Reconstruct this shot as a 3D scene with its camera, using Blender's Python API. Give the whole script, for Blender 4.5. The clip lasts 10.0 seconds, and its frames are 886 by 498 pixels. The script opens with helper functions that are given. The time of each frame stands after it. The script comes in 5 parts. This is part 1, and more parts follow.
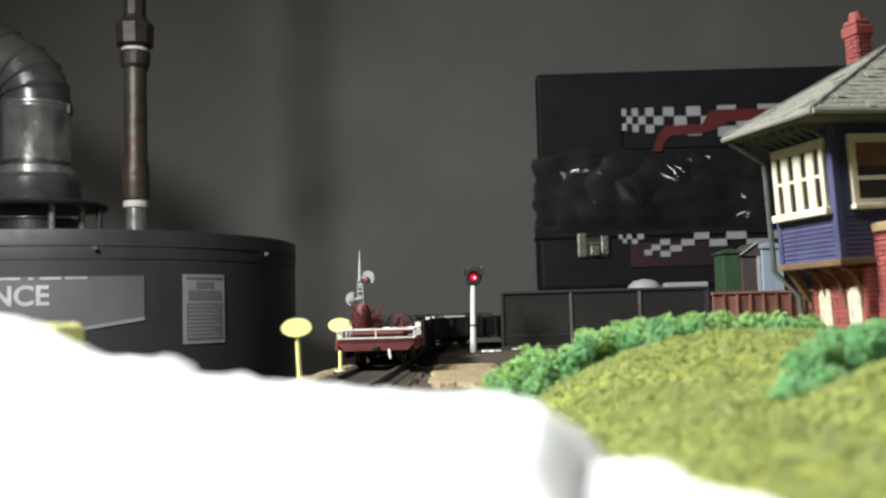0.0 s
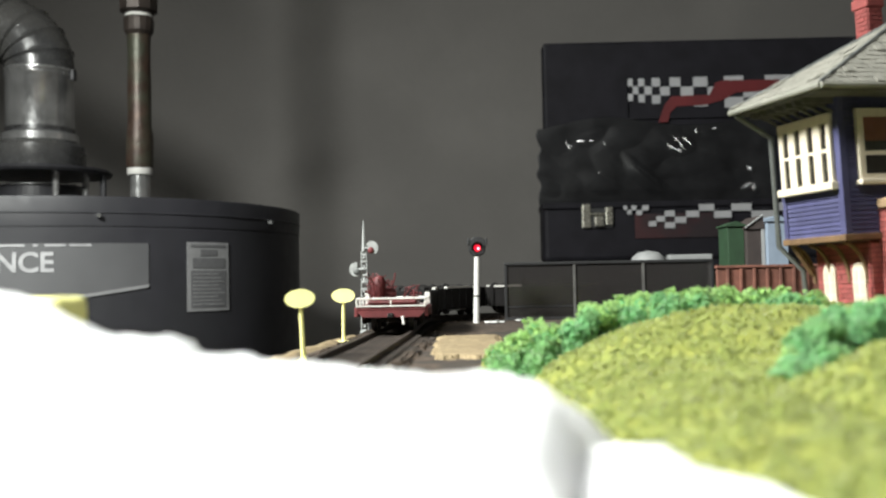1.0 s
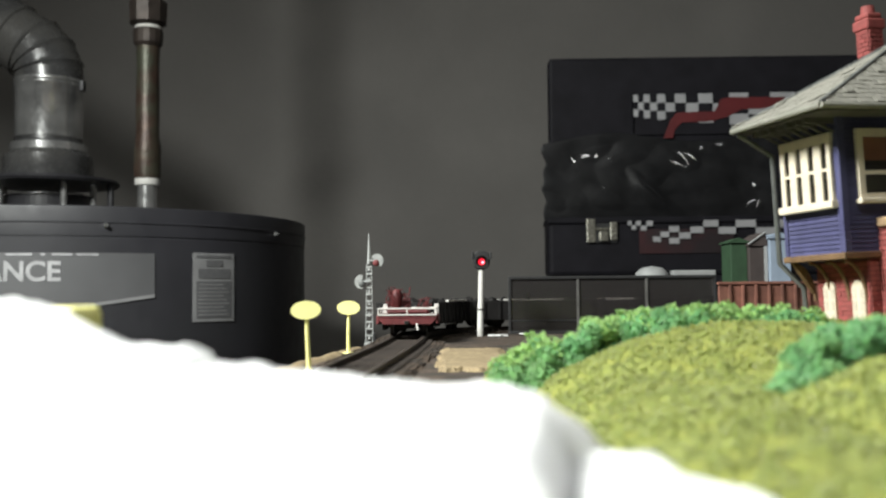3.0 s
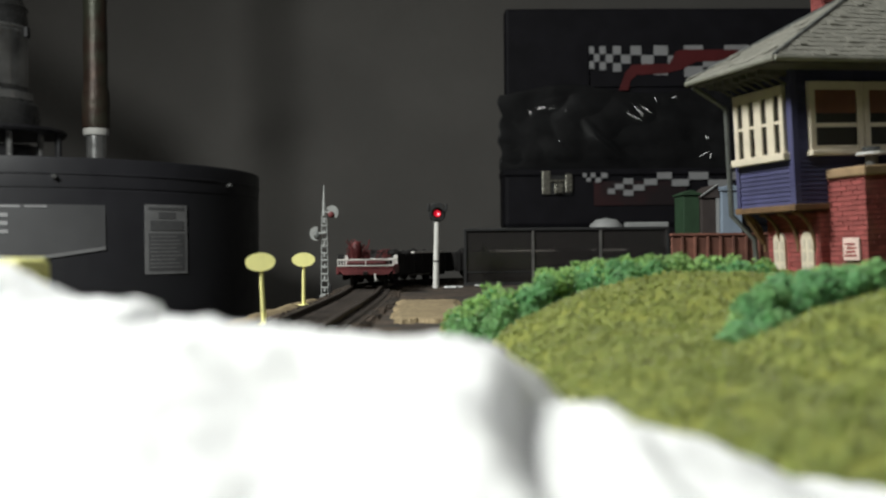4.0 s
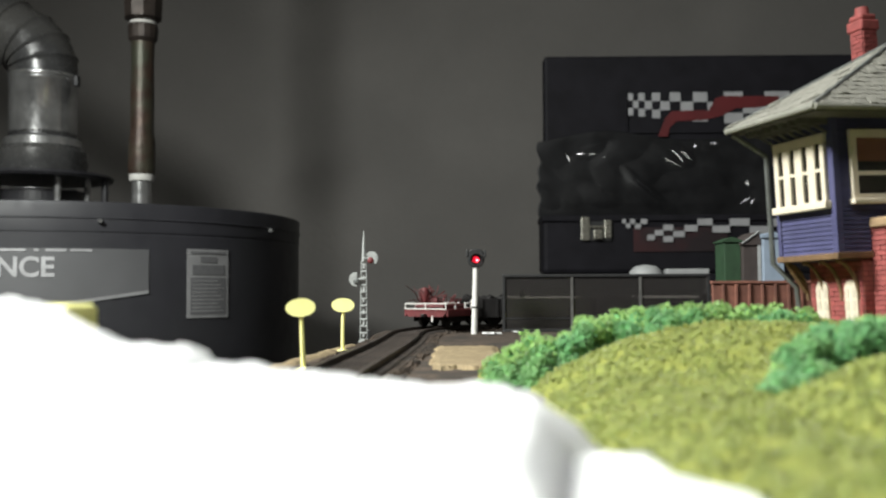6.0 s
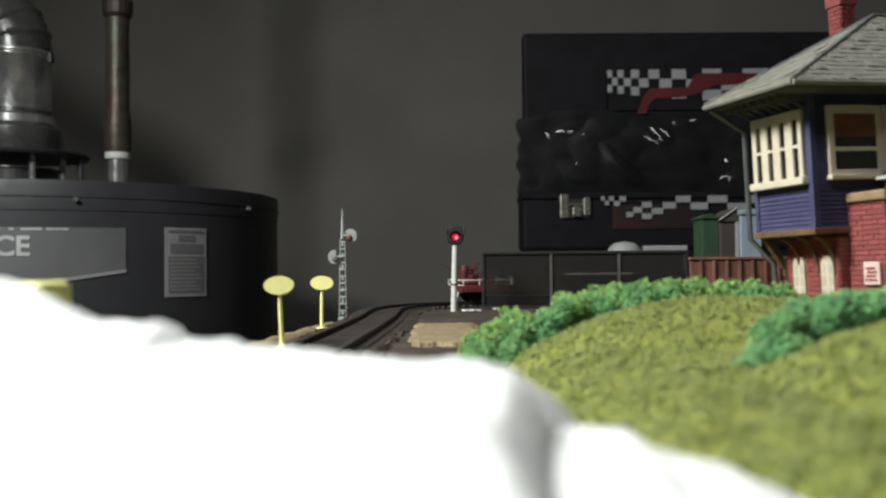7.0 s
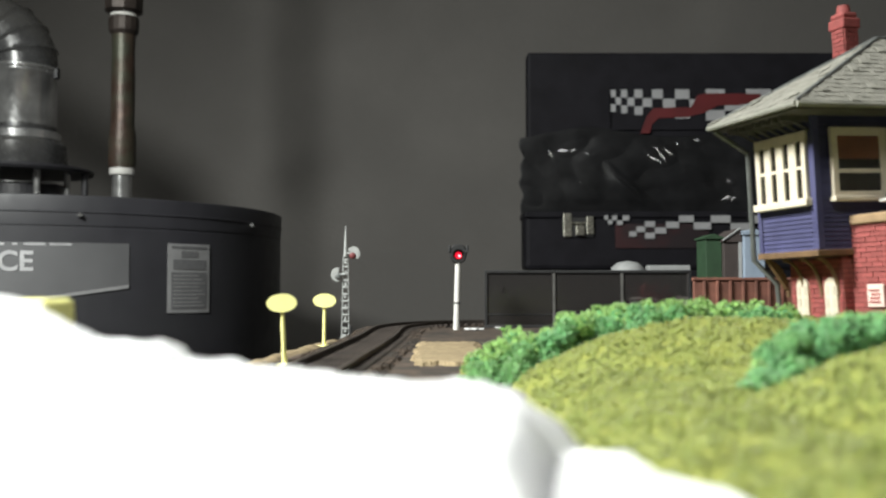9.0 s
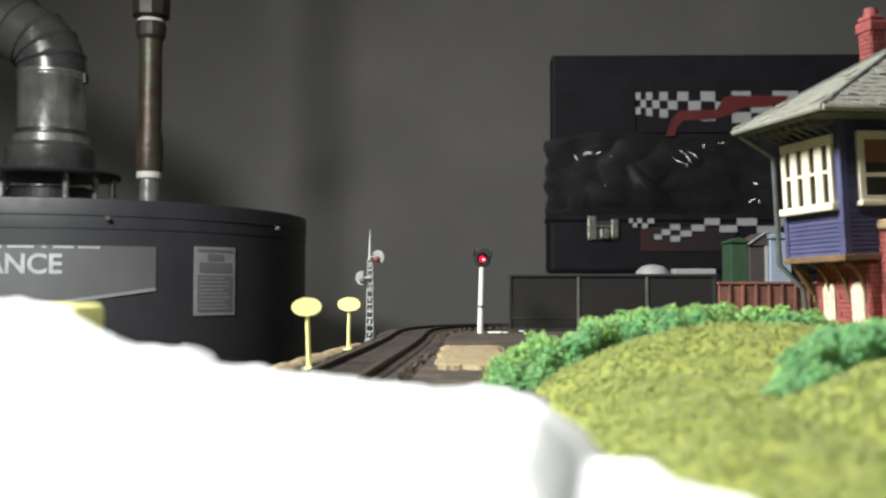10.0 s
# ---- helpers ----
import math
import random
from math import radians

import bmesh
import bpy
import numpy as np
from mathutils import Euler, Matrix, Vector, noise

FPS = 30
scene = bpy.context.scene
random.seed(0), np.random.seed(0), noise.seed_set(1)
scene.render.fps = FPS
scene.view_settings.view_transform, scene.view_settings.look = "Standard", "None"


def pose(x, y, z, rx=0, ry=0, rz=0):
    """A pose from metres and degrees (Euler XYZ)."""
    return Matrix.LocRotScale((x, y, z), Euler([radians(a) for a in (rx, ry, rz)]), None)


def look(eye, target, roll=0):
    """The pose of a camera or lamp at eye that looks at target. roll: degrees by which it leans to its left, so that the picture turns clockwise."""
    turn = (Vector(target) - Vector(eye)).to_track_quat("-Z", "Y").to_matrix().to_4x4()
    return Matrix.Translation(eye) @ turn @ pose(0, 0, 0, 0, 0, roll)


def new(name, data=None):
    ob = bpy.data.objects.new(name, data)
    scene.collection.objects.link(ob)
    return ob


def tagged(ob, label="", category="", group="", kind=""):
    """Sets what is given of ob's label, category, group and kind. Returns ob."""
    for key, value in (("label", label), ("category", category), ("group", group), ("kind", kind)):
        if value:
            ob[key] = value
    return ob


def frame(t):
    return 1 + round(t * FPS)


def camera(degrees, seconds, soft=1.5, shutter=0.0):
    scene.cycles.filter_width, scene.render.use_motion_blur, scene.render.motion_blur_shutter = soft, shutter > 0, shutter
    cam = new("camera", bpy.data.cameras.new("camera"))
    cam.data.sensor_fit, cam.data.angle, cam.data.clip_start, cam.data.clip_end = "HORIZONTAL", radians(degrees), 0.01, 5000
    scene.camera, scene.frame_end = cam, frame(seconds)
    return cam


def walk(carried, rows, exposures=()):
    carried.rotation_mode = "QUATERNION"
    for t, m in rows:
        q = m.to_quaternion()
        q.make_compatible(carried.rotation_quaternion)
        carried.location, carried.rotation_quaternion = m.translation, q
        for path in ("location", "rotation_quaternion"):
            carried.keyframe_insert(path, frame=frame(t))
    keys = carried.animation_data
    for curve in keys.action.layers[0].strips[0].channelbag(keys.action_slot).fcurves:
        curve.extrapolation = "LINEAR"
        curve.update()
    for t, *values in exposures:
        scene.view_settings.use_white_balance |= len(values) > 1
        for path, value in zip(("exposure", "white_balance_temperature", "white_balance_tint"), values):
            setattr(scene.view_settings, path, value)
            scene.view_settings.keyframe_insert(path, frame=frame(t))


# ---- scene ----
WALK = [
    (0, (-0.00018, 0.00361, 1.27384), (-0.01111, 1.00129, 1.34104), -1.564),
    (0.5, (0.00023, 0.00117, 1.27569), (-0.04067, 0.99431, 1.38519), -0.578),
    (1, (-0.00006, 0.00413, 1.27494), (-0.01598, 1.00340, 1.30948), -1.100),
    (1.5, (-0.00061, 0.00513, 1.27479), (-0.00774, 1.00452, 1.30885), -1.052),
    (2, (-0.00014, 0.00221, 1.27554), (-0.01540, 1.00063, 1.32968), -0.601),
    (2.2, (-0.00010, 0.00120, 1.27530), (-0.03920, 0.99900, 1.34870), -0.550),
    (3.3, (0.00005, -0.00022, 1.27501), (-0.00883, 0.99896, 1.31469), -0.480),
    (3.5, (0.00000, -0.00000, 1.27500), (0.00000, 0.99938, 1.31007), -0.500),
    (4, (0.00003, 0.00052, 1.27492), (0.02544, 1.00019, 1.27224), -0.565),
    (4.5, (0.00004, 0.00042, 1.27511), (0.02462, 1.00010, 1.27010), -0.448),
    (5, (0.00012, -0.00042, 1.27535), (-0.00860, 0.99881, 1.31372), -0.287),
    (5.2, (-0.00002, -0.00072, 1.27548), (-0.01594, 0.99799, 1.32363), -0.226),
    (6.3, (-0.00010, -0.00091, 1.27533), (-0.01297, 0.99817, 1.31626), -0.256),
    (6.5, (0.00020, -0.00049, 1.27507), (-0.00811, 0.99880, 1.31174), -0.360),
    (7, (0.00010, -0.00001, 1.27507), (0.00671, 0.99973, 1.29686), -0.471),
    (7.5, (0.00011, 0.00011, 1.27532), (0.00958, 0.99990, 1.29342), -0.362),
    (8, (-0.00002, 0.00002, 1.27571), (0.00363, 0.99964, 1.30299), -0.150),
    (8.5, (-0.00006, -0.00003, 1.27582), (0.00225, 0.99918, 1.31545), -0.045),
    (9, (-0.00004, -0.00003, 1.27547), (0.00373, 0.99915, 1.31581), -0.049),
    (9.5, (-0.00016, -0.00035, 1.27606), (-0.00410, 0.99878, 1.31763), 0.239),
    (10, (0.00011, -0.00107, 1.27598), (-0.02171, 0.99776, 1.31911), 0.030),
]

# stops by which the film camera brightens and darkens its picture
EXPOSURES = [(0, 0.08), (0.5, 0.8), (1.0, 0.3), (1.5, -0.5), (2.0, -0.15), (2.2, 0.05), (3.3, 0.0), (3.7, -0.35), (4.0, -0.9), (4.5, -1.55), (4.8, -1.15), (5.2, -0.55), (6.5, 0.0),
             (7.3, -0.85), (8.0, -0.76), (8.5, -0.22), (9.0, 0.06), (10, 0.16)]
cam = camera(50, 10.0, soft=2.2)
cam.data.dof.use_dof = True
cam.data.dof.focus_distance = 0.50
cam.data.dof.aperture_fstop = 22
walk(cam, [(t, look(eye, target, roll)) for t, eye, target, roll in WALK], EXPOSURES)

# ---------------------------------------------------------------- light
world = bpy.data.worlds.new("world")
scene.world = world
world.use_nodes = True
world.node_tree.nodes["Background"].inputs[0].default_value = (0.5, 0.5, 0.5, 1)
world.node_tree.nodes["Background"].inputs[1].default_value = 0.05


def lamp(name, kind, at, target, watts, colour, size):
    data = bpy.data.lights.new(name, kind)
    data.energy, data.color = watts, colour
    if kind == "AREA":
        data.shape, data.size = "DISK", size
    else:
        data.shadow_soft_size = size
    ob = new(name, data)
    ob.matrix_world = look(at, target)
    return ob


lamp("work_lamp", "AREA", (-0.595, 0.10, 1.86), (-0.10, 0.25, 1.10), 25.0, (0.97, 1.0, 0.95), 0.23)
# unseen fill added high on the camera side, in place of bounced room light
lamp("overhead_fill", "AREA", (-0.2, -0.6, 2.44), (-0.1, 0.2, 0.0), 9.0, (0.97, 1.0, 0.95), 0.5)

# ---------------------------------------------------------------- materials
GROUND = 1.25          # top of the layout


def material(name, colour, rough=0.6, metal=0.0, vary=0.15, scale=60.0, bump=0.2, bump_scale=None, second=None, fine=None,
             island=0.0, spec=None, coat=0.0, stretch=None, patch=(0.45, 0.6)):
    m = bpy.data.materials.new(name)
    m.use_nodes = True
    nt = m.node_tree
    b = nt.nodes["Principled BSDF"]
    b.inputs["Roughness"].default_value = rough
    b.inputs["Metallic"].default_value = metal
    if spec is not None:
        b.inputs["Specular IOR Level"].default_value = spec
    b.inputs["Coat Weight"].default_value = coat
    tc = nt.nodes.new("ShaderNodeTexCoord")
    mp = nt.nodes.new("ShaderNodeMapping")
    if stretch:
        mp.inputs["Scale"].default_value = stretch
    nt.links.new(tc.outputs["Object"], mp.inputs["Vector"])
    src = mp.outputs["Vector"]

    def noise_node(sc, detail=4.0):
        n = nt.nodes.new("ShaderNodeTexNoise")
        n.inputs["Scale"].default_value = sc
        n.inputs["Detail"].default_value = detail
        nt.links.new(src, n.inputs["Vector"])
        return n
    n1 = noise_node(scale)
    ramp = nt.nodes.new("ShaderNodeValToRGB")
    ramp.color_ramp.elements[0].position, ramp.color_ramp.elements[1].position = 0.3, 0.7
    ramp.color_ramp.elements[0].color = tuple(c * (1 - vary) for c in colour) + (1,)
    ramp.color_ramp.elements[1].color = tuple(min(1, c * (1 + vary)) for c in colour) + (1,)
    nt.links.new(n1.outputs["Fac"], ramp.inputs["Fac"])
    out = ramp.outputs["Color"]
    if second:
        n2 = noise_node(scale * 0.27, 6.0)
        r2 = nt.nodes.new("ShaderNodeValToRGB")
        r2.color_ramp.elements[0].position, r2.color_ramp.elements[1].position = patch
        mix = nt.nodes.new("ShaderNodeMix")
        mix.data_type = "RGBA"
        nt.links.new(n2.outputs["Fac"], r2.inputs["Fac"])
        nt.links.new(r2.outputs["Color"], mix.inputs[0])
        nt.links.new(out, mix.inputs[6])
        mix.inputs[7].default_value = (*second, 1)
        out = mix.outputs[2]
    if island:
        geo = nt.nodes.new("ShaderNodeNewGeometry")
        info = nt.nodes.new("ShaderNodeObjectInfo")
        add = nt.nodes.new("ShaderNodeMath")
        add.operation = "ADD"
        nt.links.new(geo.outputs["Random Per Island"], add.inputs[0])
        nt.links.new(info.outputs["Random"], add.inputs[1])
        fr = nt.nodes.new("ShaderNodeMath")
        fr.operation = "FRACT"
        nt.links.new(add.outputs[0], fr.inputs[0])
        mr = nt.nodes.new("ShaderNodeMapRange")
        mr.inputs[3].default_value, mr.inputs[4].default_value = 1 - island, 1 + island
        nt.links.new(fr.outputs[0], mr.inputs[0])
        hs = nt.nodes.new("ShaderNodeHueSaturation")
        nt.links.new(mr.outputs[0], hs.inputs["Value"])
        nt.links.new(out, hs.inputs["Color"])
        out = hs.outputs["Color"]
    nt.links.new(out, b.inputs["Base Color"])
    n3 = noise_node(bump_scale or scale * 4, 5.0)
    rr = nt.nodes.new("ShaderNodeMapRange")
    rr.inputs[3].default_value, rr.inputs[4].default_value = max(0.02, rough - 0.12), min(1, rough + 0.12)
    nt.links.new(n3.outputs["Fac"], rr.inputs[0])
    nt.links.new(rr.outputs[0], b.inputs["Roughness"])
    if bump:
        bp = nt.nodes.new("ShaderNodeBump")
        bp.inputs["Strength"].default_value = bump
        bp.inputs["Distance"].default_value = 1.0 / (bump_scale or scale * 4) * 0.3
        nt.links.new(n3.outputs["Fac"], bp.inputs["Height"])
        nt.links.new(bp.outputs["Normal"], b.inputs["Normal"])
    return m


def glow(name, colour, strength):
    m = bpy.data.materials.new(name)
    m.use_nodes = True
    b = m.node_tree.nodes["Principled BSDF"]
    b.inputs["Base Color"].default_value = (*colour, 1)
    b.inputs["Emission Color"].default_value = (*colour, 1)
    b.inputs["Emission Strength"].default_value = strength
    return m


def glass(name, tint, rough=0.05):
    m = bpy.data.materials.new(name)
    m.use_nodes = True
    b = m.node_tree.nodes["Principled BSDF"]
    b.inputs["Base Color"].default_value = (*tint, 1)
    b.inputs["Roughness"].default_value = rough
    b.inputs["Transmission Weight"].default_value = 1.0
    b.inputs["IOR"].default_value = 1.3
    return m


M = dict(
    wall=material("wall_plaster", (0.200, 0.190, 0.180), 0.9, vary=0.10, scale=5, bump=0.25, bump_scale=90, second=(0.172, 0.164, 0.156)),
    floor=material("floor_concrete", (0.25, 0.24, 0.23), 0.8, scale=6),
    ceiling=material("ceiling_paint", (0.5, 0.5, 0.48), 0.9, scale=6),
    heater=material("heater_enamel", (0.029, 0.0285, 0.034), 0.50, spec=0.4, vary=0.2, scale=14, bump=0.05, second=(0.033, 0.033, 0.037)),
    heater_trim=material("heater_trim_black", (0.024, 0.0235, 0.027), 0.45, vary=0.2, scale=30, bump=0.04),
    panel=material("panel_grey", (0.105, 0.105, 0.11), 0.5, vary=0.08, scale=20, bump=0.03),
    label=material("label_grey", (0.25, 0.25, 0.255), 0.55, vary=0.1, scale=60, bump=0.03),
    ink=material("label_ink", (0.125, 0.125, 0.13), 0.6, vary=0.1, scale=200, bump=0.0),
    letter=material("letter_white", (0.72, 0.72, 0.72), 0.5, vary=0.05, scale=60, bump=0.0),
    galvanised=material("galvanised_steel", (0.50, 0.50, 0.50), 0.22, metal=0.82, vary=0.3, scale=40, bump=0.04),
    flue=material("flue_black", (0.050, 0.050, 0.051), 0.26, vary=0.3, scale=35, bump=0.1, second=(0.07, 0.068, 0.065)),
    copper=material("corroded_pipe", (0.058, 0.036, 0.027), 0.42, metal=0.35, vary=0.45, scale=70, bump=0.5, second=(0.062, 0.064, 0.045), patch=(0.46, 0.6)),
    iron=material("dark_iron", (0.045, 0.035, 0.03), 0.5, metal=0.4, vary=0.3, scale=60, bump=0.3),
    tape=material("white_plastic", (0.62, 0.61, 0.58), 0.5, vary=0.08, scale=60, bump=0.05),
    snow=material("plaster_snow", (0.90, 0.90, 0.91), 0.85, vary=0.04, scale=160, bump=0.22, bump_scale=1400, second=(0.84, 0.84, 0.86)),
    turf=material("turf_foam", (0.150, 0.182, 0.038), 0.95, vary=0.28, scale=330, bump=0.9, bump_scale=1500, second=(0.190, 0.218, 0.048), island=0.15),
    turf_base=material("turf_base", (0.156, 0.176, 0.037), 0.95, vary=0.35, scale=420, bump=0.9, bump_scale=1500, second=(0.20, 0.21, 0.04)),
    bush=material("bush_foam", (0.090, 0.250, 0.088), 0.95, vary=0.25, scale=260, bump=0.6, bump_scale=1500, second=(0.13, 0.29, 0.095), island=0.14),
    bush_lit=material("lit_bush_foam", (0.18, 0.33, 0.085), 0.95, vary=0.25, scale=260, bump=0.7, bump_scale=1500, island=0.25),
    ballast=material("ballast", (0.078, 0.060, 0.048), 0.95, spec=0.15, vary=0.4, scale=300, bump=0.9, bump_scale=900, second=(0.045, 0.039, 0.035)),
    cork=material("cork_board", (0.23, 0.175, 0.10), 0.9, vary=0.25, scale=220, bump=0.6, bump_scale=700, second=(0.20, 0.15, 0.085)),
    table=material("bench_wood", (0.20, 0.13, 0.07), 0.7, vary=0.25, scale=18, bump=0.2, stretch=(1, 8, 1)),
    tie=material("tie_brown", (0.035, 0.026, 0.021), 0.85, vary=0.3, scale=400, bump=0.4, island=0.3),
    rail=material("weathered_rail", (0.060, 0.050, 0.043), 0.55, metal=0.5, vary=0.3, scale=200, bump=0.2),
    yellow=material("yellow_paint", (0.92, 0.88, 0.36), 0.6, vary=0.06, scale=300, bump=0.15),
    white_post=material("white_post_paint", (0.62, 0.61, 0.58), 0.55, vary=0.1, scale=300, bump=0.15),
    silver=material("silver_grey_paint", (0.32, 0.33, 0.325), 0.5, vary=0.2, scale=300, bump=0.2),
    black=material("black_plastic", (0.020, 0.020, 0.021), 0.5, vary=0.25, scale=120, bump=0.15),
    black_case=material("tool_case_black", (0.0098, 0.0092, 0.0122), 0.65, spec=0.15, vary=0.25, scale=40, bump=0.15, bump_scale=500),
    bag=material("black_bag_film", (0.0105, 0.0105, 0.0115), 0.40, spec=0.20, vary=0.3, scale=30, bump=0.1, bump_scale=60),
    bag_glint=material("bag_glint_film", (0.03, 0.03, 0.031), 0.18, spec=0.36, vary=0.3, scale=60, bump=0.1, bump_scale=300),
    check_white=material("decal_white", (0.31, 0.31, 0.32), 0.5, vary=0.08, scale=50, bump=0.0),
    check_red=material("decal_red", (0.095, 0.009, 0.011), 0.5, vary=0.15, scale=50, bump=0.0),
    chrome=material("latch_chrome", (0.62, 0.60, 0.52), 0.25, metal=0.9, vary=0.15, scale=80, bump=0.05),
    blue=material("blue_clapboard", (0.038, 0.038, 0.100), 0.8, vary=0.18, scale=220, bump=0.25, second=(0.052, 0.052, 0.12), island=0.14),
    cream=material("cream_paint", (0.60, 0.53, 0.42), 0.6, vary=0.06, scale=260, bump=0.12),
    roof=material("roof_slate", (0.225, 0.217, 0.188), 0.9, vary=0.22, scale=200, bump=0.4, second=(0.205, 0.203, 0.172), island=0.12),
    wood=material("brown_trim", (0.13, 0.075, 0.035), 0.7, vary=0.3, scale=260, bump=0.3),
    brick=material("red_brick", (0.25, 0.056, 0.053), 0.8, vary=0.22, scale=300, bump=0.35, second=(0.28, 0.088, 0.075), island=0.18),
    mortar=material("dark_mortar", (0.14, 0.045, 0.042), 0.9, vary=0.2, scale=300, bump=0.3),
    chimney=material("chimney_red", (0.20, 0.042, 0.038), 0.75, vary=0.2, scale=300, bump=0.35, island=0.15),
    capstone=material("tan_capstone", (0.27, 0.18, 0.10), 0.75, vary=0.2, scale=260, bump=0.3),
    rust=material("rust_brown_board", (0.155, 0.062, 0.043), 0.8, vary=0.3, scale=240, bump=0.35, island=0.2),
    interior=material("room_dark", (0.07, 0.055, 0.045), 0.9, scale=60),
    arch_pane=material("cream_pane", (0.48, 0.43, 0.35), 0.5, vary=0.08, scale=260, bump=0.05),
    blind=material("orange_blind", (0.46, 0.17, 0.09), 0.8, vary=0.15, scale=200, bump=0.1),
    pipe_grey=material("grey_downpipe", (0.095, 0.10, 0.098), 0.5, vary=0.2, scale=260, bump=0.2),
    red_car=material("red_car_paint", (0.115, 0.020, 0.022), 0.6, vary=0.25, scale=200, bump=0.2),
    dark_red=material("dark_red_load", (0.085, 0.011, 0.012), 0.65, vary=0.3, scale=220, bump=0.3),
    black_car=material("black_car_paint", (0.010, 0.009, 0.009), 0.7, spec=0.25, vary=0.3, scale=200, bump=0.2),
    white_trim=material("white_rail_paint", (0.62, 0.60, 0.57), 0.6, vary=0.08, scale=300, bump=0.05),
    wheel=material("wheel_steel", (0.03, 0.028, 0.027), 0.45, metal=0.6, vary=0.2, scale=300, bump=0.1),
    green_shed=material("green_shed_paint", (0.016, 0.045, 0.019), 0.7, vary=0.2, scale=120, bump=0.2),
    brown_shed=material("grey_brown_shed", (0.040, 0.030, 0.028), 0.7, vary=0.2, scale=120, bump=0.2),
    pale_blue=material("pale_blue_paint", (0.22, 0.27, 0.34), 0.6, vary=0.1, scale=120, bump=0.1),
    pale=material("pale_grey_plastic", (0.27, 0.275, 0.275), 0.5, vary=0.1, scale=120, bump=0.1),
    pink_sign=material("pale_pink_notice", (0.66, 0.50, 0.45), 0.6, vary=0.08, scale=300, bump=0.05),
    dark_post=material("worn_post", (0.075, 0.072, 0.068), 0.7, vary=0.3, scale=200, bump=0.2),
    check_dim=material("decal_dark_red", (0.030, 0.005, 0.007), 0.55, vary=0.3, scale=60, bump=0.0, second=(0.012, 0.006, 0.008)),
    letter_grey=material("letter_worn_white", (0.40, 0.40, 0.41), 0.45, vary=0.2, scale=60, bump=0.0),
    led=glow("red_lamp_lens", (1.0, 0.012, 0.04), 0.9),
    led_core=glow("red_lamp_core", (1.0, 0.20, 0.25), 4.5),
    glass=glass("window_glass", (0.8, 0.85, 0.85)),
    tint=glass("tinted_glass", (0.180, 0.166, 0.162), 0.10),
)


snow_shader = M["snow"].node_tree.nodes["Principled BSDF"]
snow_shader.inputs["Subsurface Weight"].default_value = 0.85
snow_shader.inputs["Subsurface Radius"].default_value = (1.0, 1.0, 1.0)
snow_shader.inputs["Subsurface Scale"].default_value = 0.007
M["tint"].node_tree.nodes["Principled BSDF"].inputs["Transmission Weight"].default_value = 0.9
for foam in ("bush", "bush_lit", "turf"):
    foam_shader = M[foam].node_tree.nodes["Principled BSDF"]
    foam_shader.inputs["Subsurface Weight"].default_value = 0.4
    foam_shader.inputs["Subsurface Radius"].default_value = (1.0, 1.0, 0.8)
    foam_shader.inputs["Subsurface Scale"].default_value = 0.0015


# ---------------------------------------------------------------- mesh helpers
def finish(bm, name, mat, parent=None, label="", smooth=False):
    me = bpy.data.meshes.new(name)
    bmesh.ops.recalc_face_normals(bm, faces=bm.faces[:])
    bm.to_mesh(me)
    bm.free()
    me.materials.append(mat)
    if smooth:
        for p in me.polygons:
            p.use_smooth = True
        me.set_sharp_from_angle(angle=radians(40))
    ob = new(name, me)
    if parent is not None:
        ob.parent = parent
    if label:
        ob["label"] = label
    return ob


def part(name, bm, mat, parent, label="", smooth=False):
    return finish(bm, name, mat, parent, label, smooth)


def thing(name, m, label, category, group="", kind=""):
    ob = new(name)
    ob.empty_display_size = 0.01
    ob.matrix_basis = m
    return tagged(ob, label, category, group, kind)


def box(x0, y0, z0, x1, y1, z1, bevel=0.0, bm=None):
    bm = bm or bmesh.new()
    made = bmesh.ops.create_cube(bm, size=1.0)["verts"]
    for v in made:
        v.co = Vector(((x0 + x1) / 2 + v.co.x * (x1 - x0), (y0 + y1) / 2 + v.co.y * (y1 - y0), (z0 + z1) / 2 + v.co.z * (z1 - z0)))
    if bevel:
        edges = list({e for v in made for e in v.link_edges})
        bmesh.ops.bevel(bm, geom=edges, offset=bevel, segments=2, affect="EDGES", profile=0.5)
    return bm


def tube(p, q, r, r2=None, n=12, bm=None, cap=True):
    bm = bm or bmesh.new()
    p, q = Vector(p), Vector(q)
    d = q - p
    made = bmesh.ops.create_cone(bm, cap_ends=cap, segments=n, radius1=r, radius2=r if r2 is None else r2, depth=d.length)["verts"]
    m = Matrix.Translation((p + q) / 2) @ d.to_track_quat("Z", "Y").to_matrix().to_4x4()
    bmesh.ops.transform(bm, matrix=m, verts=made)
    return bm


def lathe(profile, n=32, bm=None, centre=(0, 0)):
    """Profile of (radius, z) turned about an upright axis."""
    bm = bm or bmesh.new()
    rings = []
    for r, z in profile:
        if r < 1e-6:
            rings.append([bm.verts.new((centre[0], centre[1], z))])
        else:
            rings.append([bm.verts.new((centre[0] + r * math.cos(2 * math.pi * i / n), centre[1] + r * math.sin(2 * math.pi * i / n), z)) for i in range(n)])
    for a, b in zip(rings, rings[1:]):
        for i in range(n):
            j = (i + 1) % n
            if len(a) == 1 and len(b) == 1:
                continue
            if len(a) == 1:
                bm.faces.new((a[0], b[i], b[j]))
            elif len(b) == 1:
                bm.faces.new((a[i], a[j], b[0]))
            else:
                bm.faces.new((a[i], a[j], b[j], b[i]))
    return bm


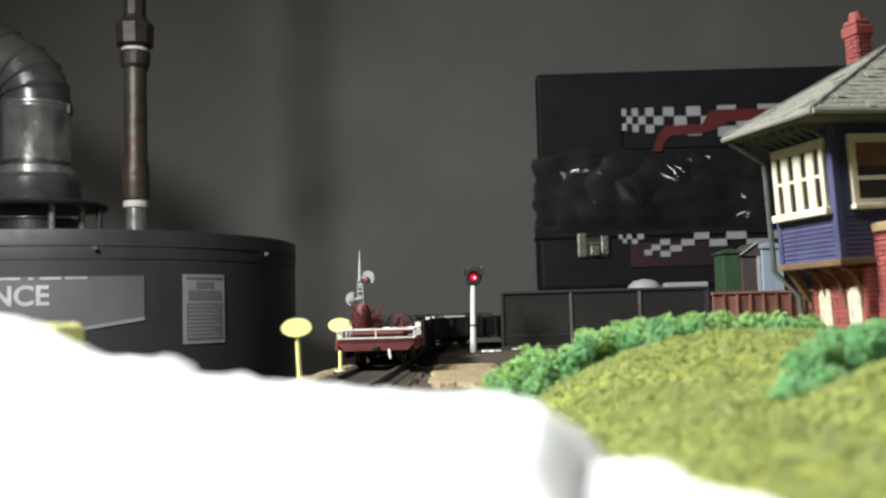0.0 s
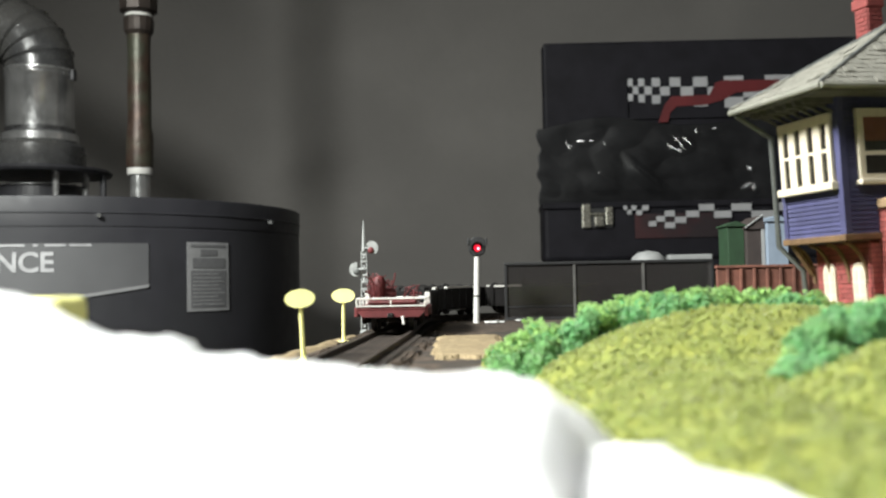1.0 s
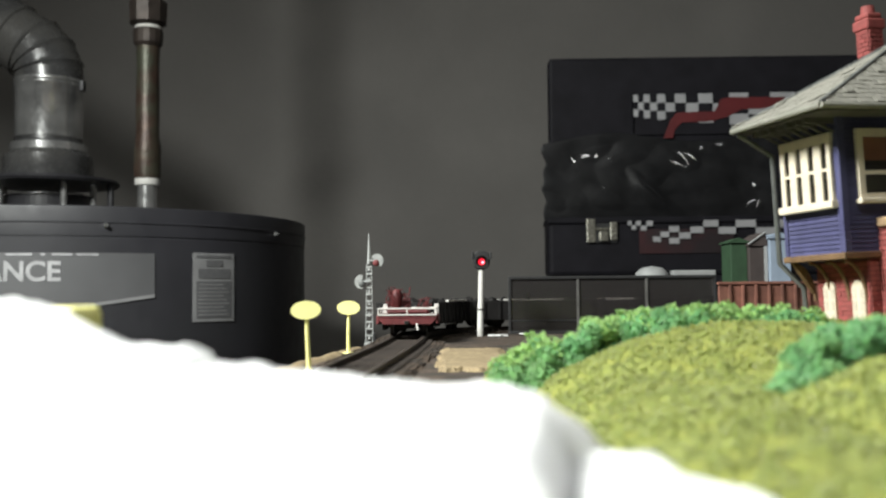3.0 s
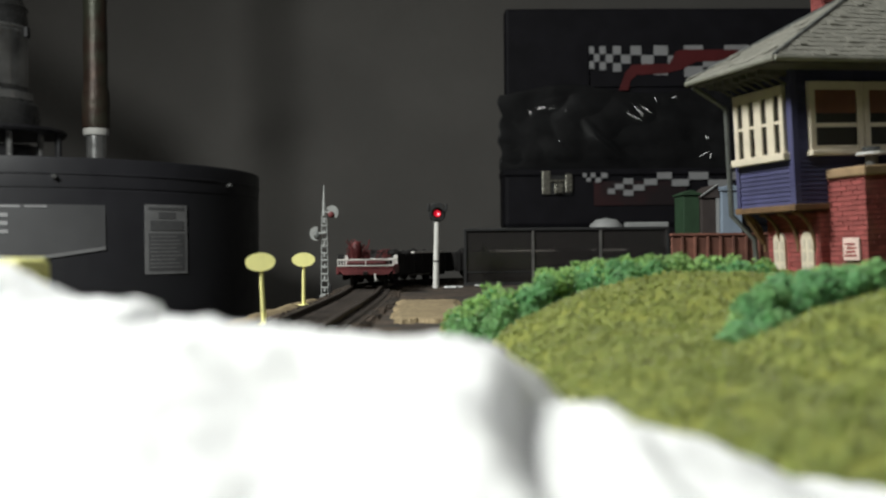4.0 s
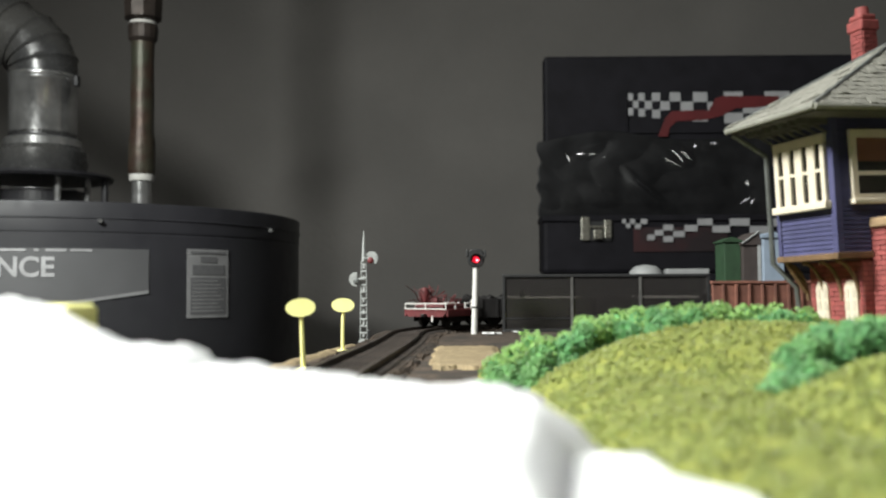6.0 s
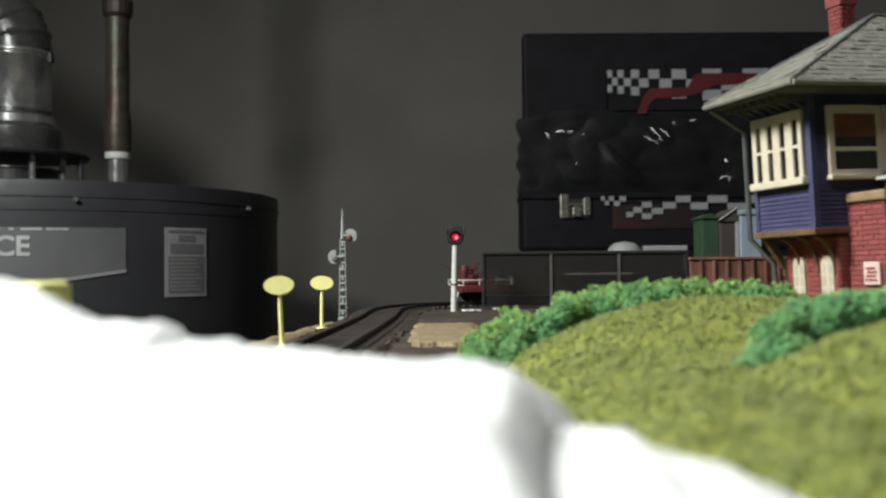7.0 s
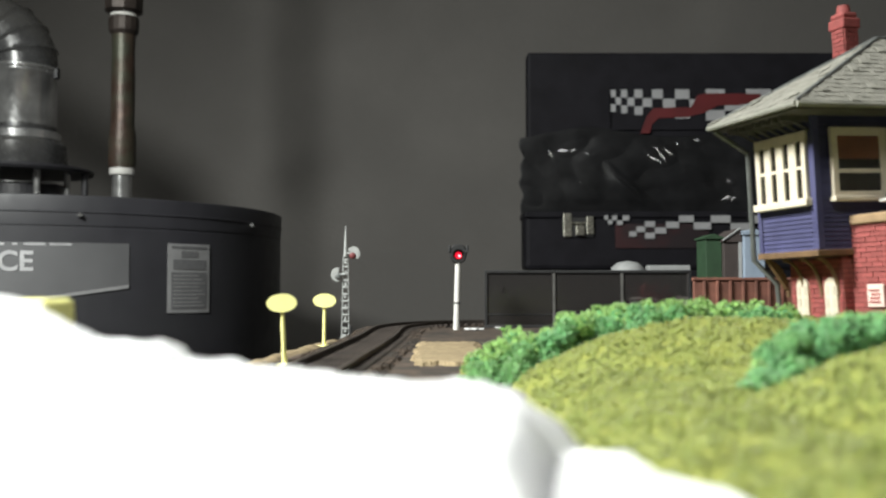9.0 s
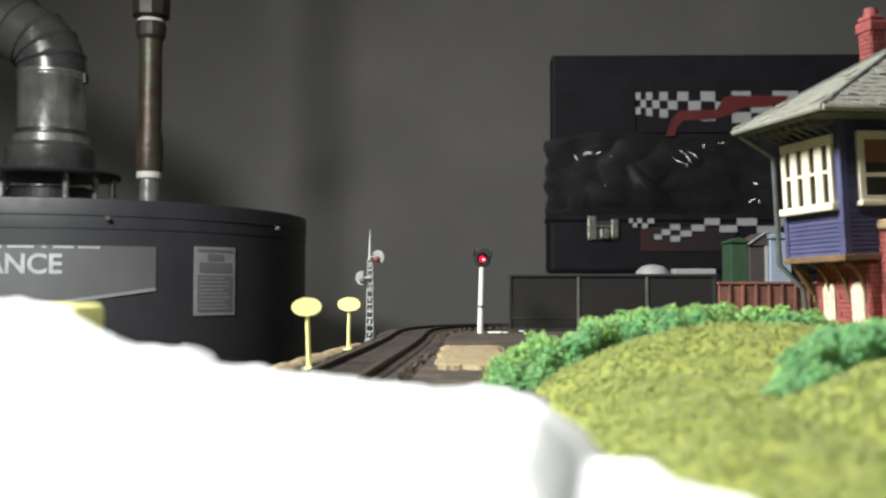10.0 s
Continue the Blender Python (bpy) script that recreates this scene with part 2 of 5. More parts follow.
def sweep(points, radii, n=14, bm=None):
    """A round bar along a line of points."""
    bm = bm or bmesh.new()
    rings = []
    pts = [Vector(p) for p in points]
    for i, p in enumerate(pts):
        d = (pts[min(i + 1, len(pts) - 1)] - pts[max(i - 1, 0)]).normalized()
        side = d.cross(Vector((0, 1, 0.01))).normalized()
        up = side.cross(d)
        r = radii[i] if isinstance(radii, (list, tuple)) else radii
        rings.append([bm.verts.new(p + r * (math.cos(2 * math.pi * k / n) * side + math.sin(2 * math.pi * k / n) * up)) for k in range(n)])
    for a, b in zip(rings, rings[1:]):
        for k in range(n):
            bm.faces.new((a[k], a[(k + 1) % n], b[(k + 1) % n], b[k]))
    bm.faces.new(rings[0][::-1])
    bm.faces.new(rings[-1])
    return bm


def prism(outline, z0, z1, bm=None):
    bm = bm or bmesh.new()
    low = [bm.verts.new((x, y, z0)) for x, y in outline]
    top = [bm.verts.new((x, y, z1)) for x, y in outline]
    bm.faces.new(low[::-1])
    bm.faces.new(top)
    for i in range(len(low)):
        j = (i + 1) % len(low)
        bm.faces.new((low[i], low[j], top[j], top[i]))
    return bm


# ---------------------------------------------------------------- room
def room():
    tagged(finish(box(-1.9, -2.1, -0.1, 2.1, 1.98, 0.0), "floor", M["floor"]), "grey concrete basement floor", "floor", kind="structure")
    tagged(finish(box(-1.9, -2.1, 2.5, 2.1, 1.98, 2.6), "ceiling", M["ceiling"]), "pale painted basement ceiling", "ceiling", kind="structure")
    for name, b in (("wall_north", (-1.9, 1.88, 0, 2.1, 1.98, 2.5)), ("wall_south", (-1.9, -2.1, 0, 2.1, -2.0, 2.5)),
                    ("wall_west", (-1.9, -2.0, 0, -1.8, 1.88, 2.5)), ("wall_east", (2.0, -2.0, 0, 2.1, 1.88, 2.5))):
        tagged(finish(box(*b), name, M["wall"]), "plain grey plastered basement wall", "wall", kind="structure")


room()


# ---------------------------------------------------------------- layout board and ground
EDGE = [(-0.42, -0.25), (0.75, -0.25), (0.75, 0.83), (0.10, 0.83), (0.07, 0.73), (0.0, 0.695), (-0.030, 0.670), (-0.053, 0.63), (-0.056, 0.58), (-0.054, 0.50),
        (-0.054, 0.42), (-0.062, 0.35), (-0.070, 0.30), (-0.12, 0.27), (-0.42, 0.24)]


def layout():
    t = thing("layout_table", Matrix(), "wooden bench that carries the model railway", "table")
    part("board", prism(EDGE, GROUND - 0.045, GROUND - 0.012), M["table"], t)
    for x, y in ((-0.36, -0.18), (0.68, -0.18), (0.68, 0.68), (0.02, 0.62)):
        part("leg", box(x - 0.02, y - 0.02, 0, x + 0.02, y + 0.02, GROUND - 0.045, 0.003), M["table"], t)
    bm = bmesh.new()
    inner = []
    for x, y in EDGE:
        inner.append((x + (0.006 if x < 0 else -0.004), y - (0.006 if y > 0.6 else 0.0)))
    low = [bm.verts.new((x, y, GROUND - 0.012)) for x, y in EDGE]
    top = [bm.verts.new((x, y, GROUND)) for x, y in inner]
    bm.faces.new(top)
    for i in range(len(low)):
        j = (i + 1) % len(low)
        bm.faces.new((low[i], low[j], top[j], top[i]))
    tagged(finish(bm, "ground", M["ballast"]), "dark brown ballast-covered layout ground", "ground", kind="structure")


layout()


def smooth_path(points, step):
    """Catmull-Rom through the points, sampled evenly."""
    pts = [Vector(p) for p in points]
    pts = [2 * pts[0] - pts[1]] + pts + [2 * pts[-1] - pts[-2]]
    raw = []
    for a, b, c, d in zip(pts, pts[1:], pts[2:], pts[3:]):
        for k in range(24):
            u = k / 24
            raw.append(0.5 * (2 * b + (c - a) * u + (2 * a - 5 * b + 4 * c - d) * u * u + (3 * b - a - 3 * c + d) * u ** 3))
    raw.append(pts[-2])
    out, left = [raw[0]], step
    for p, q in zip(raw, raw[1:]):
        seg = (q - p).length
        while seg >= left:
            p = p + (q - p) * (left / seg)
            seg = (q - p).length
            out.append(p)
            left = step
        left -= seg
    return out


TRACK_LINE = [(-0.040, 0.05), (-0.037, 0.20), (-0.034, 0.30), (-0.031, 0.38), (-0.029, 0.455), (-0.029, 0.515), (-0.027, 0.555), (-0.018, 0.592),
              (-0.002, 0.617), (0.025, 0.634), (0.075, 0.643), (0.15, 0.645), (0.30, 0.64), (0.50, 0.63), (0.74, 0.62)]
LINE = smooth_path([(x, y, 0) for x, y in TRACK_LINE], 0.001)


def on_line(s):
    i = min(max(s / 0.001, 0), len(LINE) - 2)
    k = int(i)
    return LINE[k].lerp(LINE[k + 1], i - k)


def ribbon(line, offset, width, z0, z1, bm):
    rows = []
    for i, p in enumerate(line):
        d = (line[min(i + 1, len(line) - 1)] - line[max(i - 1, 0)]).normalized()
        side = Vector((d.y, -d.x, 0))
        a, b = p + side * (offset - width / 2), p + side * (offset + width / 2)
        rows.append([bm.verts.new((q.x, q.y, z)) for q, z in ((a, z0), (a, z1), (b, z1), (b, z0))])
    for r, s in zip(rows, rows[1:]):
        for k in range(4):
            bm.faces.new((r[k], r[(k + 1) % 4], s[(k + 1) % 4], s[k]))
    bm.faces.new(rows[0])
    bm.faces.new(rows[-1][::-1])
    return bm


def track(line, label):
    t = thing("railway_track", Matrix(), label, "railway track", "model railway tracks")
    coarse = line[::6]
    bm = ribbon(coarse, 0, 0.030, GROUND - 0.001, GROUND + 0.0008, bmesh.new())
    part("roadbed", bm, M["ballast"], t)
    for side in (-1, 1):
        bm = ribbon(coarse, side * 0.00825, 0.0016, GROUND + 0.0018, GROUND + 0.0036, bmesh.new())
        part("rail", bm, M["rail"], t)
    tie = bmesh.new()
    box(-0.013, -0.0012, 0, 0.013, 0.0012, 0.0014, bm=tie)
    me = bpy.data.meshes.new("tie")
    tie.to_mesh(me)
    tie.free()
    me.materials.append(M["tie"])
    for i in range(4, len(line) - 1, 7):
        d = line[i + 1] - line[i - 1]
        ob = new("tie", me)
        ob.parent = t
        ob.matrix_basis = Matrix.Translation((line[i].x, line[i].y, GROUND + 0.0005)) @ Matrix.Rotation(math.atan2(d.y, d.x) - math.pi / 2, 4, "Z")


def terrain_details():
    def patch(x, y):
        edge = min(x + 0.0095, 0.0175 - x, (y - 0.308) * 0.5, (0.428 - y) * 0.5) + bumpy(x, y, 160, 0.0030, 5.0)
        return -0.0012 + 0.0026 * step(0.0, 0.0022, edge) + bumpy(x, y, 500, 0.00025)
    tagged(finish(heightfield(-0.015, 0.023, 0.30, 0.436, 60, 110, patch, GROUND), "sand_patch", M["cork"], smooth=True),
           "sandy tan patch of bare cork beside the track", "ground patch", kind="structure")

    def bank(x, y):
        mid = -0.0605 + 0.012 * step(0.30, 0.47, y)
        d = (x - mid) / 0.0075
        return -0.006 + 0.0072 * math.exp(-d * d) * step(0.285, 0.31, y) * (1 - step(0.44, 0.475, y)) + bumpy(x, y, 150, 0.0007, 2.0) + bumpy(x, y, 700, 0.0003)
    tagged(finish(heightfield(-0.075, -0.036, 0.28, 0.48, 60, 160, bank, GROUND), "embankment", M["cork"], smooth=True),
           "tan cork embankment along the edge of the board", "embankment", kind="structure")
    # ragged ballast shoulders beside the rails
    rng = random.Random(5)
    spots = []
    for i in range(5200):
        p = on_line(rng.uniform(0.22, 0.72))
        side = rng.choice((-1, 1)) * rng.uniform(0.0105, 0.019)
        spots.append(Vector((p.x + side, p.y + rng.uniform(-0.004, 0.004), GROUND + 0.0004)))
    tagged(crumb_object("ballast_stones", spots, 0.0007, 6, M["ballast"]), "loose dark brown ballast stones beside the rails", "ballast", kind="stuff")


# ---------------------------------------------------------------- snow, hills and foliage
def bumpy(x, y, scale, amount, seed=0.0):
    return amount * noise.fractal(Vector((x * scale, y * scale, seed)), 0.6, 2.2, 4)


def step(a, b, x):
    u = min(1, max(0, (x - a) / (b - a)))
    return u * u * (3 - 2 * u)


def snow_grain(x, y):
    front = 1 - step(0.066, 0.084, y)
    return (bumpy(x, y, 95, 0.0007) + bumpy(x, y, 420, 0.00022, 3.0) + bumpy(x, y, 900, 0.00034, 4.0) * (1 - step(-0.026, -0.020, x))
            + front * (bumpy(x, y, 85, 0.0007, 7.0) + bumpy(x, y, 260, 0.0002, 8.0)))


def snow_ridge(x, y):
    """The long bank, which falls away to the east, its front side steeply."""
    ridge_y = 0.090 + 0.004 * math.sin(x * 90)
    xe = x + 0.0115 * (1 - y / 0.09)
    top = float(np.interp(x, [-0.08, -0.042, -0.0355, -0.0313, -0.0243, 0.0], [0.0263, 0.0240, 0.0217, 0.0208, 0.0202, 0.0179]))
    top -= 0.0015 * step(-0.0243, -0.0239, x) * step(0.066, 0.082, y) - 0.0002 * step(-0.015, 0.0, x)
    top += 0.0004 * math.sin(x * 260)
    front = 1 - step(0.072, 0.084, y)
    top -= min(0.0168, 34 * max(0.0, xe + 0.0008) ** 2 * (1 - front) + (120 + 380 * step(0.047, 0.062, y)) * max(0.0, xe - 0.0073) ** 2 * front)
    fall = (y - ridge_y) / (0.020 if y > ridge_y else 0.075)
    return max(-0.001, top * math.exp(-1.1 * fall * fall) + snow_grain(x, y))


def snow_lump(x, y):
    """The lower blocky lump at the bank's east foot."""
    top = float(np.interp(x, [0.0080, 0.0150, 0.0158, 0.0225, 0.030, 0.045], [0.0131, 0.0128, 0.0114, 0.0100, 0.0064, 0.0048]))
    u = x - 0.116 * y + 0.0006 * noise.noise(Vector((y * 220, 9.0, 0)))
    top *= step(-0.0004, 0.0007, u)
    fall = (y - 0.074) / (0.014 if y > 0.074 else 0.055)
    return max(-0.0015, top * math.exp(-1.1 * fall * fall) + snow_grain(x, y) * 0.7 - 0.0004)


def heightfield(x0, x1, y0, y1, nx, ny, height, base):
    bm = bmesh.new()
    grid = []
    for j in range(ny + 1):
        row = []
        for i in range(nx + 1):
            x, y = x0 + (x1 - x0) * i / nx, y0 + (y1 - y0) * j / ny
            row.append(bm.verts.new((x, y, base + height(x, y))))
        grid.append(row)
    for a, b in zip(grid, grid[1:]):
        for i in range(nx):
            bm.faces.new((a[i], a[i + 1], b[i + 1], b[i]))
    return bm


def snow_bank():
    t = thing("snow_bank", Matrix(), "lumpy white plaster snow bank on the layout", "snow bank")
    part("ridge", heightfield(-0.085, 0.030, 0.012, 0.128, 250, 210, snow_ridge, GROUND), M["snow"], t, smooth=True)
    part("lump", heightfield(-0.006, 0.062, 0.012, 0.110, 220, 180, snow_lump, GROUND), M["snow"], t, smooth=True)


def dome(x, y, cx, cy, rx, ry, h):
    d = ((x - cx) / rx) ** 2 + ((y - cy) / ry) ** 2
    return h * max(0.0, 1 - d) ** 0.75


def hill_height(x, y):
    a = dome(x, y, 0.104, 0.225, 0.078, 0.075, 0.0158)
    b = dome(x, y, 0.112, 0.135, 0.072, 0.070, 0.0215)
    c = dome(x, y, 0.085, 0.285, 0.080, 0.050, 0.0175)
    low = 0.0075 * step(0.014, 0.040, x) * step(0.066, 0.085, y) * (1 - step(0.24, 0.31, y))
    d = dome(x, y, 0.075, 0.235, 0.056, 0.050, 0.0172)
    return max(a, b, c, d, low) + bumpy(x, y, 70, 0.0009) * step(0.0, 0.015, x)


def crumbs(spots, size, seed):
    rng = random.Random(seed)
    verts, faces = [], []
    for p in spots:
        s = size * rng.uniform(0.55, 1.5)
        q = Euler((rng.uniform(0, 6), rng.uniform(0, 6), rng.uniform(0, 6))).to_matrix()
        k = len(verts)
        verts += [tuple(p + q @ (Vector(c) * s)) for c in ((1, 0.2, 0), (-0.6, 0.8, 0), (-0.5, -0.9, 0.1), (0, 0, 0.9))]
        faces += [(k, k + 1, k + 3), (k + 1, k + 2, k + 3), (k + 2, k, k + 3), (k, k + 2, k + 1)]
    return verts, faces


def crumb_object(name, spots, size, seed, mat):
    me = bpy.data.meshes.new(name)
    v, f = crumbs(spots, size, seed)
    me.from_pydata(v, [], f)
    me.materials.append(mat)
    return new(name, me)


def hills():
    bm = heightfield(0.0, 0.20, 0.064, 0.345, 150, 190, lambda x, y: hill_height(x, y) if hill_height(x, y) > 0.0012 else -0.002, GROUND)
    tagged(finish(bm, "grass_hill", M["turf_base"], smooth=True), "grassy olive green model hill", "hill", kind="structure")
    rng = random.Random(7)
    spots = []
    while len(spots) < 42000:
        x, y = rng.uniform(0.005, 0.195), 0.068 + 0.225 * rng.random() ** 1.4
        h = hill_height(x, y)
        if h > 0.0015:
            spots.append(Vector((x, y, GROUND + h + rng.uniform(-0.0002, 0.0006))))
    tagged(crumb_object("grass_turf", spots, 0.00058, 8, M["turf"]), "olive green foam turf covering the hill", "grass", kind="stuff")


def bush_row(name, line, radius, count, seed, mat, label, light=0.0):
    """Clumps of foam crumbs along a line; gaps and an uneven outline."""
    rng = random.Random(seed)
    pts = smooth_path(line, 0.0015)
    core = bmesh.new()
    spots, pale = [], []
    clumps = []
    for i, p in enumerate(pts):
        for _ in range(6):
            r = radius * rng.uniform(0.26, 0.46)
            c = p + Vector((rng.gauss(0, radius * 0.42), rng.gauss(0, radius * 0.42), rng.uniform(-0.55, 0.50) * radius))
            # upper, rear clumps take a paler green: light on the tops, put into the colour
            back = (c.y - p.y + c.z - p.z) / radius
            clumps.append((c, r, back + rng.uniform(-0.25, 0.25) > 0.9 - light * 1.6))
    per = max(4, count // len(clumps))
    for c, r, lit in clumps:
        made = bmesh.ops.create_icosphere(core, subdivisions=1, radius=r * 0.80)["verts"]
        for v in made:
            v.co = c + v.co * (1 + 0.3 * noise.noise(v.co * 900 + c * 300))
        for _ in range(per):
            d = Vector((rng.gauss(0, 1), rng.gauss(0, 1), rng.gauss(0, 1))).normalized()
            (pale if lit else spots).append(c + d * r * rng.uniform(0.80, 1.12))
    t = thing(name, Matrix(), label, "bush", "bushes on the hill")
    part("bush_core", core, mat, t, smooth=True)
    ob = tagged(crumb_object("foliage", spots, 0.00062, seed + 1, mat), kind="stuff")
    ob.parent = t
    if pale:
        ob = crumb_object("light_foliage", pale, 0.00062, seed + 2, M["bush_lit"])
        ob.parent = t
    return t


def foliage():
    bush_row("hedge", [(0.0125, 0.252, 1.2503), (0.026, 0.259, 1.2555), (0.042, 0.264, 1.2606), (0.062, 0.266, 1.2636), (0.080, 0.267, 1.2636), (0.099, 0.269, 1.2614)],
             0.0094, 70000, 21, M["bush"], "teal green foam hedge with lit yellow-green tips along a hill crest", 0.60)
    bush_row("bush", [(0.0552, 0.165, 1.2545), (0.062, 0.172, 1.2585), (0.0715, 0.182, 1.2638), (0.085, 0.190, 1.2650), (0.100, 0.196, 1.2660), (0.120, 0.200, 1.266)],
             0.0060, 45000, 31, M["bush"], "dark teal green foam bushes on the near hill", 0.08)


track(LINE, "brown weathered model railway track curving away")
terrain_details()
snow_bank()
hills()
foliage()


# ---------------------------------------------------------------- water heater
HX, HY, HR, HTOP = -0.503, 1.25, 0.290, 1.372


def on_drum(arc, z, r):
    """Point on the heater's drum; arc in metres from its front, to the east."""
    a = arc / HR - math.pi / 2
    return Vector((HX + r * math.cos(a), HY + r * math.sin(a), z))


def drum_patch(outline_rows, lift, thick=0.0008):
    """A bent sheet: rows of (z, arc0, arc1), from bottom to top."""
    bm = bmesh.new()
    n = 18
    outer = [[bm.verts.new(on_drum(a0 + (a1 - a0) * i / n, z, HR + lift + thick)) for i in range(n + 1)] for z, a0, a1 in outline_rows]
    inner = [[bm.verts.new(on_drum(a0 + (a1 - a0) * i / n, z, HR + lift)) for i in range(n + 1)] for z, a0, a1 in outline_rows]
    for rows in (outer, inner):
        for a, b in zip(rows, rows[1:]):
            for i in range(n):
                bm.faces.new((a[i], a[i + 1], b[i + 1], b[i]))
    for k in (0, -1):
        for i in range(n):
            bm.faces.new((outer[k][i], outer[k][i + 1], inner[k][i + 1], inner[k][i]))
    for i in (0, n):
        for j in range(len(outer) - 1):
            bm.faces.new((outer[j][i], outer[j + 1][i], inner[j + 1][i], inner[j][i]))
    return bm


def water_heater():
    t = thing("water_heater", Matrix(), "black upright water heater with grey name panel and flue", "water heater")
    prof = [(HR - 0.01, 0.03), (HR, 0.05), (HR, HTOP - 0.0345), (HR - 0.0005, HTOP - 0.0340), (HR - 0.0005, HTOP - 0.0325), (HR + 0.0004, HTOP - 0.0318),
            (HR + 0.0012, HTOP - 0.0030), (HR + 0.0004, HTOP - 0.0008), (HR - 0.0020, HTOP), (HR - 0.05, HTOP + 0.004), (0.0, HTOP + 0.008)]
    part("tank", lathe(prof, 96, centre=(HX, HY)), M["heater"], t, smooth=True)
    part("base", lathe([(0.0, 0.0), (HR - 0.03, 0.0), (HR - 0.03, 0.035), (0.0, 0.035)], 48, centre=(HX, HY)), M["heater_trim"], t)
    part("rim_band", lathe([(HR + 0.0004, HTOP - 0.0190), (HR + 0.0018, HTOP - 0.0182), (HR + 0.0018, HTOP - 0.0172), (HR + 0.0004, HTOP - 0.0164)], 96, centre=(HX, HY)),
         M["heater"], t, smooth=True)
    for arc in (-0.10, 0.1325, 0.356):
        p = on_drum(arc, HTOP - 0.021, HR)
        q = on_drum(arc, HTOP - 0.021, HR + 0.006)
        part("screw", tube(p, q, 0.0032, 0.0022, 10), M["galvanised"], t)
    # grey name panel, its lower edge rising to the east end
    z0, z1 = 1.2625, 1.3222
    bm = bmesh.new()
    n, a0, a1 = 40, -0.20, 0.183
    tops, lows, tops2, lows2 = [], [], [], []
    for i in range(n + 1):
        arc = a0 + (a1 - a0) * i / n
        low = z0 + 0.014 * max(0.0, (arc - 0.085) / 0.098)
        for lst, z, lift in ((tops, z1, 0.0010), (lows, low, 0.0010), (tops2, z1, 0.0), (lows2, low, 0.0)):
            lst.append(bm.verts.new(on_drum(arc, z, HR + lift)))
    for i in range(n):
        bm.faces.new((lows[i], lows[i + 1], tops[i + 1], tops[i]))
        bm.faces.new((lows[i], lows2[i], lows2[i + 1], lows[i + 1]))
        bm.faces.new((tops[i], tops[i + 1], tops2[i + 1], tops2[i]))
    bm.faces.new((lows[n], lows2[n], tops2[n], tops[n]))
    panel = part("name_panel", bm, M["panel"], t, "grey printed name panel", True)
    bm = bmesh.new()
    for i in range(n):
        arcs = [a0 + (a1 - a0) * (i + k) / n for k in (0, 1)]
        vs = []
        for arc, dz in ((arcs[0], 0), (arcs[1], 0), (arcs[1], 0.0035), (arcs[0], 0.0035)):
            vs.append(bm.verts.new(on_drum(arc, z0 + 0.014 * max(0.0, (arc - 0.085) / 0.098) + dz - 0.0015, HR + 0.0016)))
        bm.faces.new(vs)
    part("panel_edge", bm, M["label"], panel)
    # lettering bent round the drum
    cu = bpy.data.curves.new("lettering", "FONT")
    cu.body, cu.size, cu.align_x, cu.extrude = "ANCE", 0.0285, "RIGHT", 0.0
    cu.offset = 0.0007
    tmp = bpy.data.objects.new("lettering", cu)
    scene.collection.objects.link(tmp)
    me = bpy.data.meshes.new_from_object(tmp.evaluated_get(bpy.context.evaluated_depsgraph_get()))
    bpy.data.objects.remove(tmp)
    bm = bmesh.new()
    bm.from_mesh(me)
    bmesh.ops.subdivide_edges(bm, edges=[e for e in bm.edges if e.calc_length() > 0.008], cuts=2)
    for v in bm.verts:
        v.co = on_drum(0.089 + v.co.x, 1.2932 + v.co.y, HR + 0.0018)
    part("lettering", bm, M["letter_grey"], panel, "white capital letters ANCE")
    for a, b in ((-0.18, -0.11), (-0.10, -0.03), (-0.02, 0.03), (0.036, 0.061), (0.069, 0.0735), (0.080, 0.100), (0.104, 0.125)):
        part("text_bar", drum_patch([(1.3190, a, b), (1.3214, a, b)], 0.0012, 0.0006), M["letter_grey"], panel)
    # rating label with lines of small print
    lab = part("rating_label", drum_patch([(1.2475, 0.2266, 0.2815), (1.3240, 0.2266, 0.2815)], 0.0004, 0.0007), M["label"], t, "pale grey rating label with small print")
    part("print_block", drum_patch([(1.2515, 0.2307, 0.2774), (1.2925, 0.2307, 0.2774)], 0.0012, 0.0004), M["ink"], lab)
    part("print_block", drum_patch([(1.2955, 0.2330, 0.2760), (1.3065, 0.2330, 0.2760)], 0.0012, 0.0004), M["ink"], lab)
    part("print_block", drum_patch([(1.3090, 0.2430, 0.2650), (1.3160, 0.2430, 0.2650)], 0.0012, 0.0004), M["ink"], lab)
    part("print_block", drum_patch([(1.3185, 0.2307, 0.2770), (1.3215, 0.2307, 0.2770)], 0.0012, 0.0004), M["ink"], lab)
    for i in range(9):
        z = 1.2545 + i * 0.0042
        part("print_line", drum_patch([(z, 0.2330, 0.2740 - 0.004 * (i % 3)), (z + 0.0013, 0.2330, 0.2740 - 0.004 * (i % 3))], 0.0017, 0.0003), M["label"], lab)
    # draught hood on short legs
    vx, vy = -0.545, 1.235
    z = HTOP + 0.008
    part("draught_hood", lathe([(0.0, z + 0.050), (0.0555, z + 0.050), (0.0570, z + 0.054), (0.0560, z + 0.080), (0.0520, z + 0.084), (0.046, z + 0.086)], 48, centre=(vx, vy)), M["flue"], t, smooth=True)
    part("hood_plate", lathe([(0.0, z + 0.043), (0.088, z + 0.043), (0.090, z + 0.046), (0.088, z + 0.0495), (0.0, z + 0.0495)], 48, centre=(vx, vy)), M["heater_trim"], t)
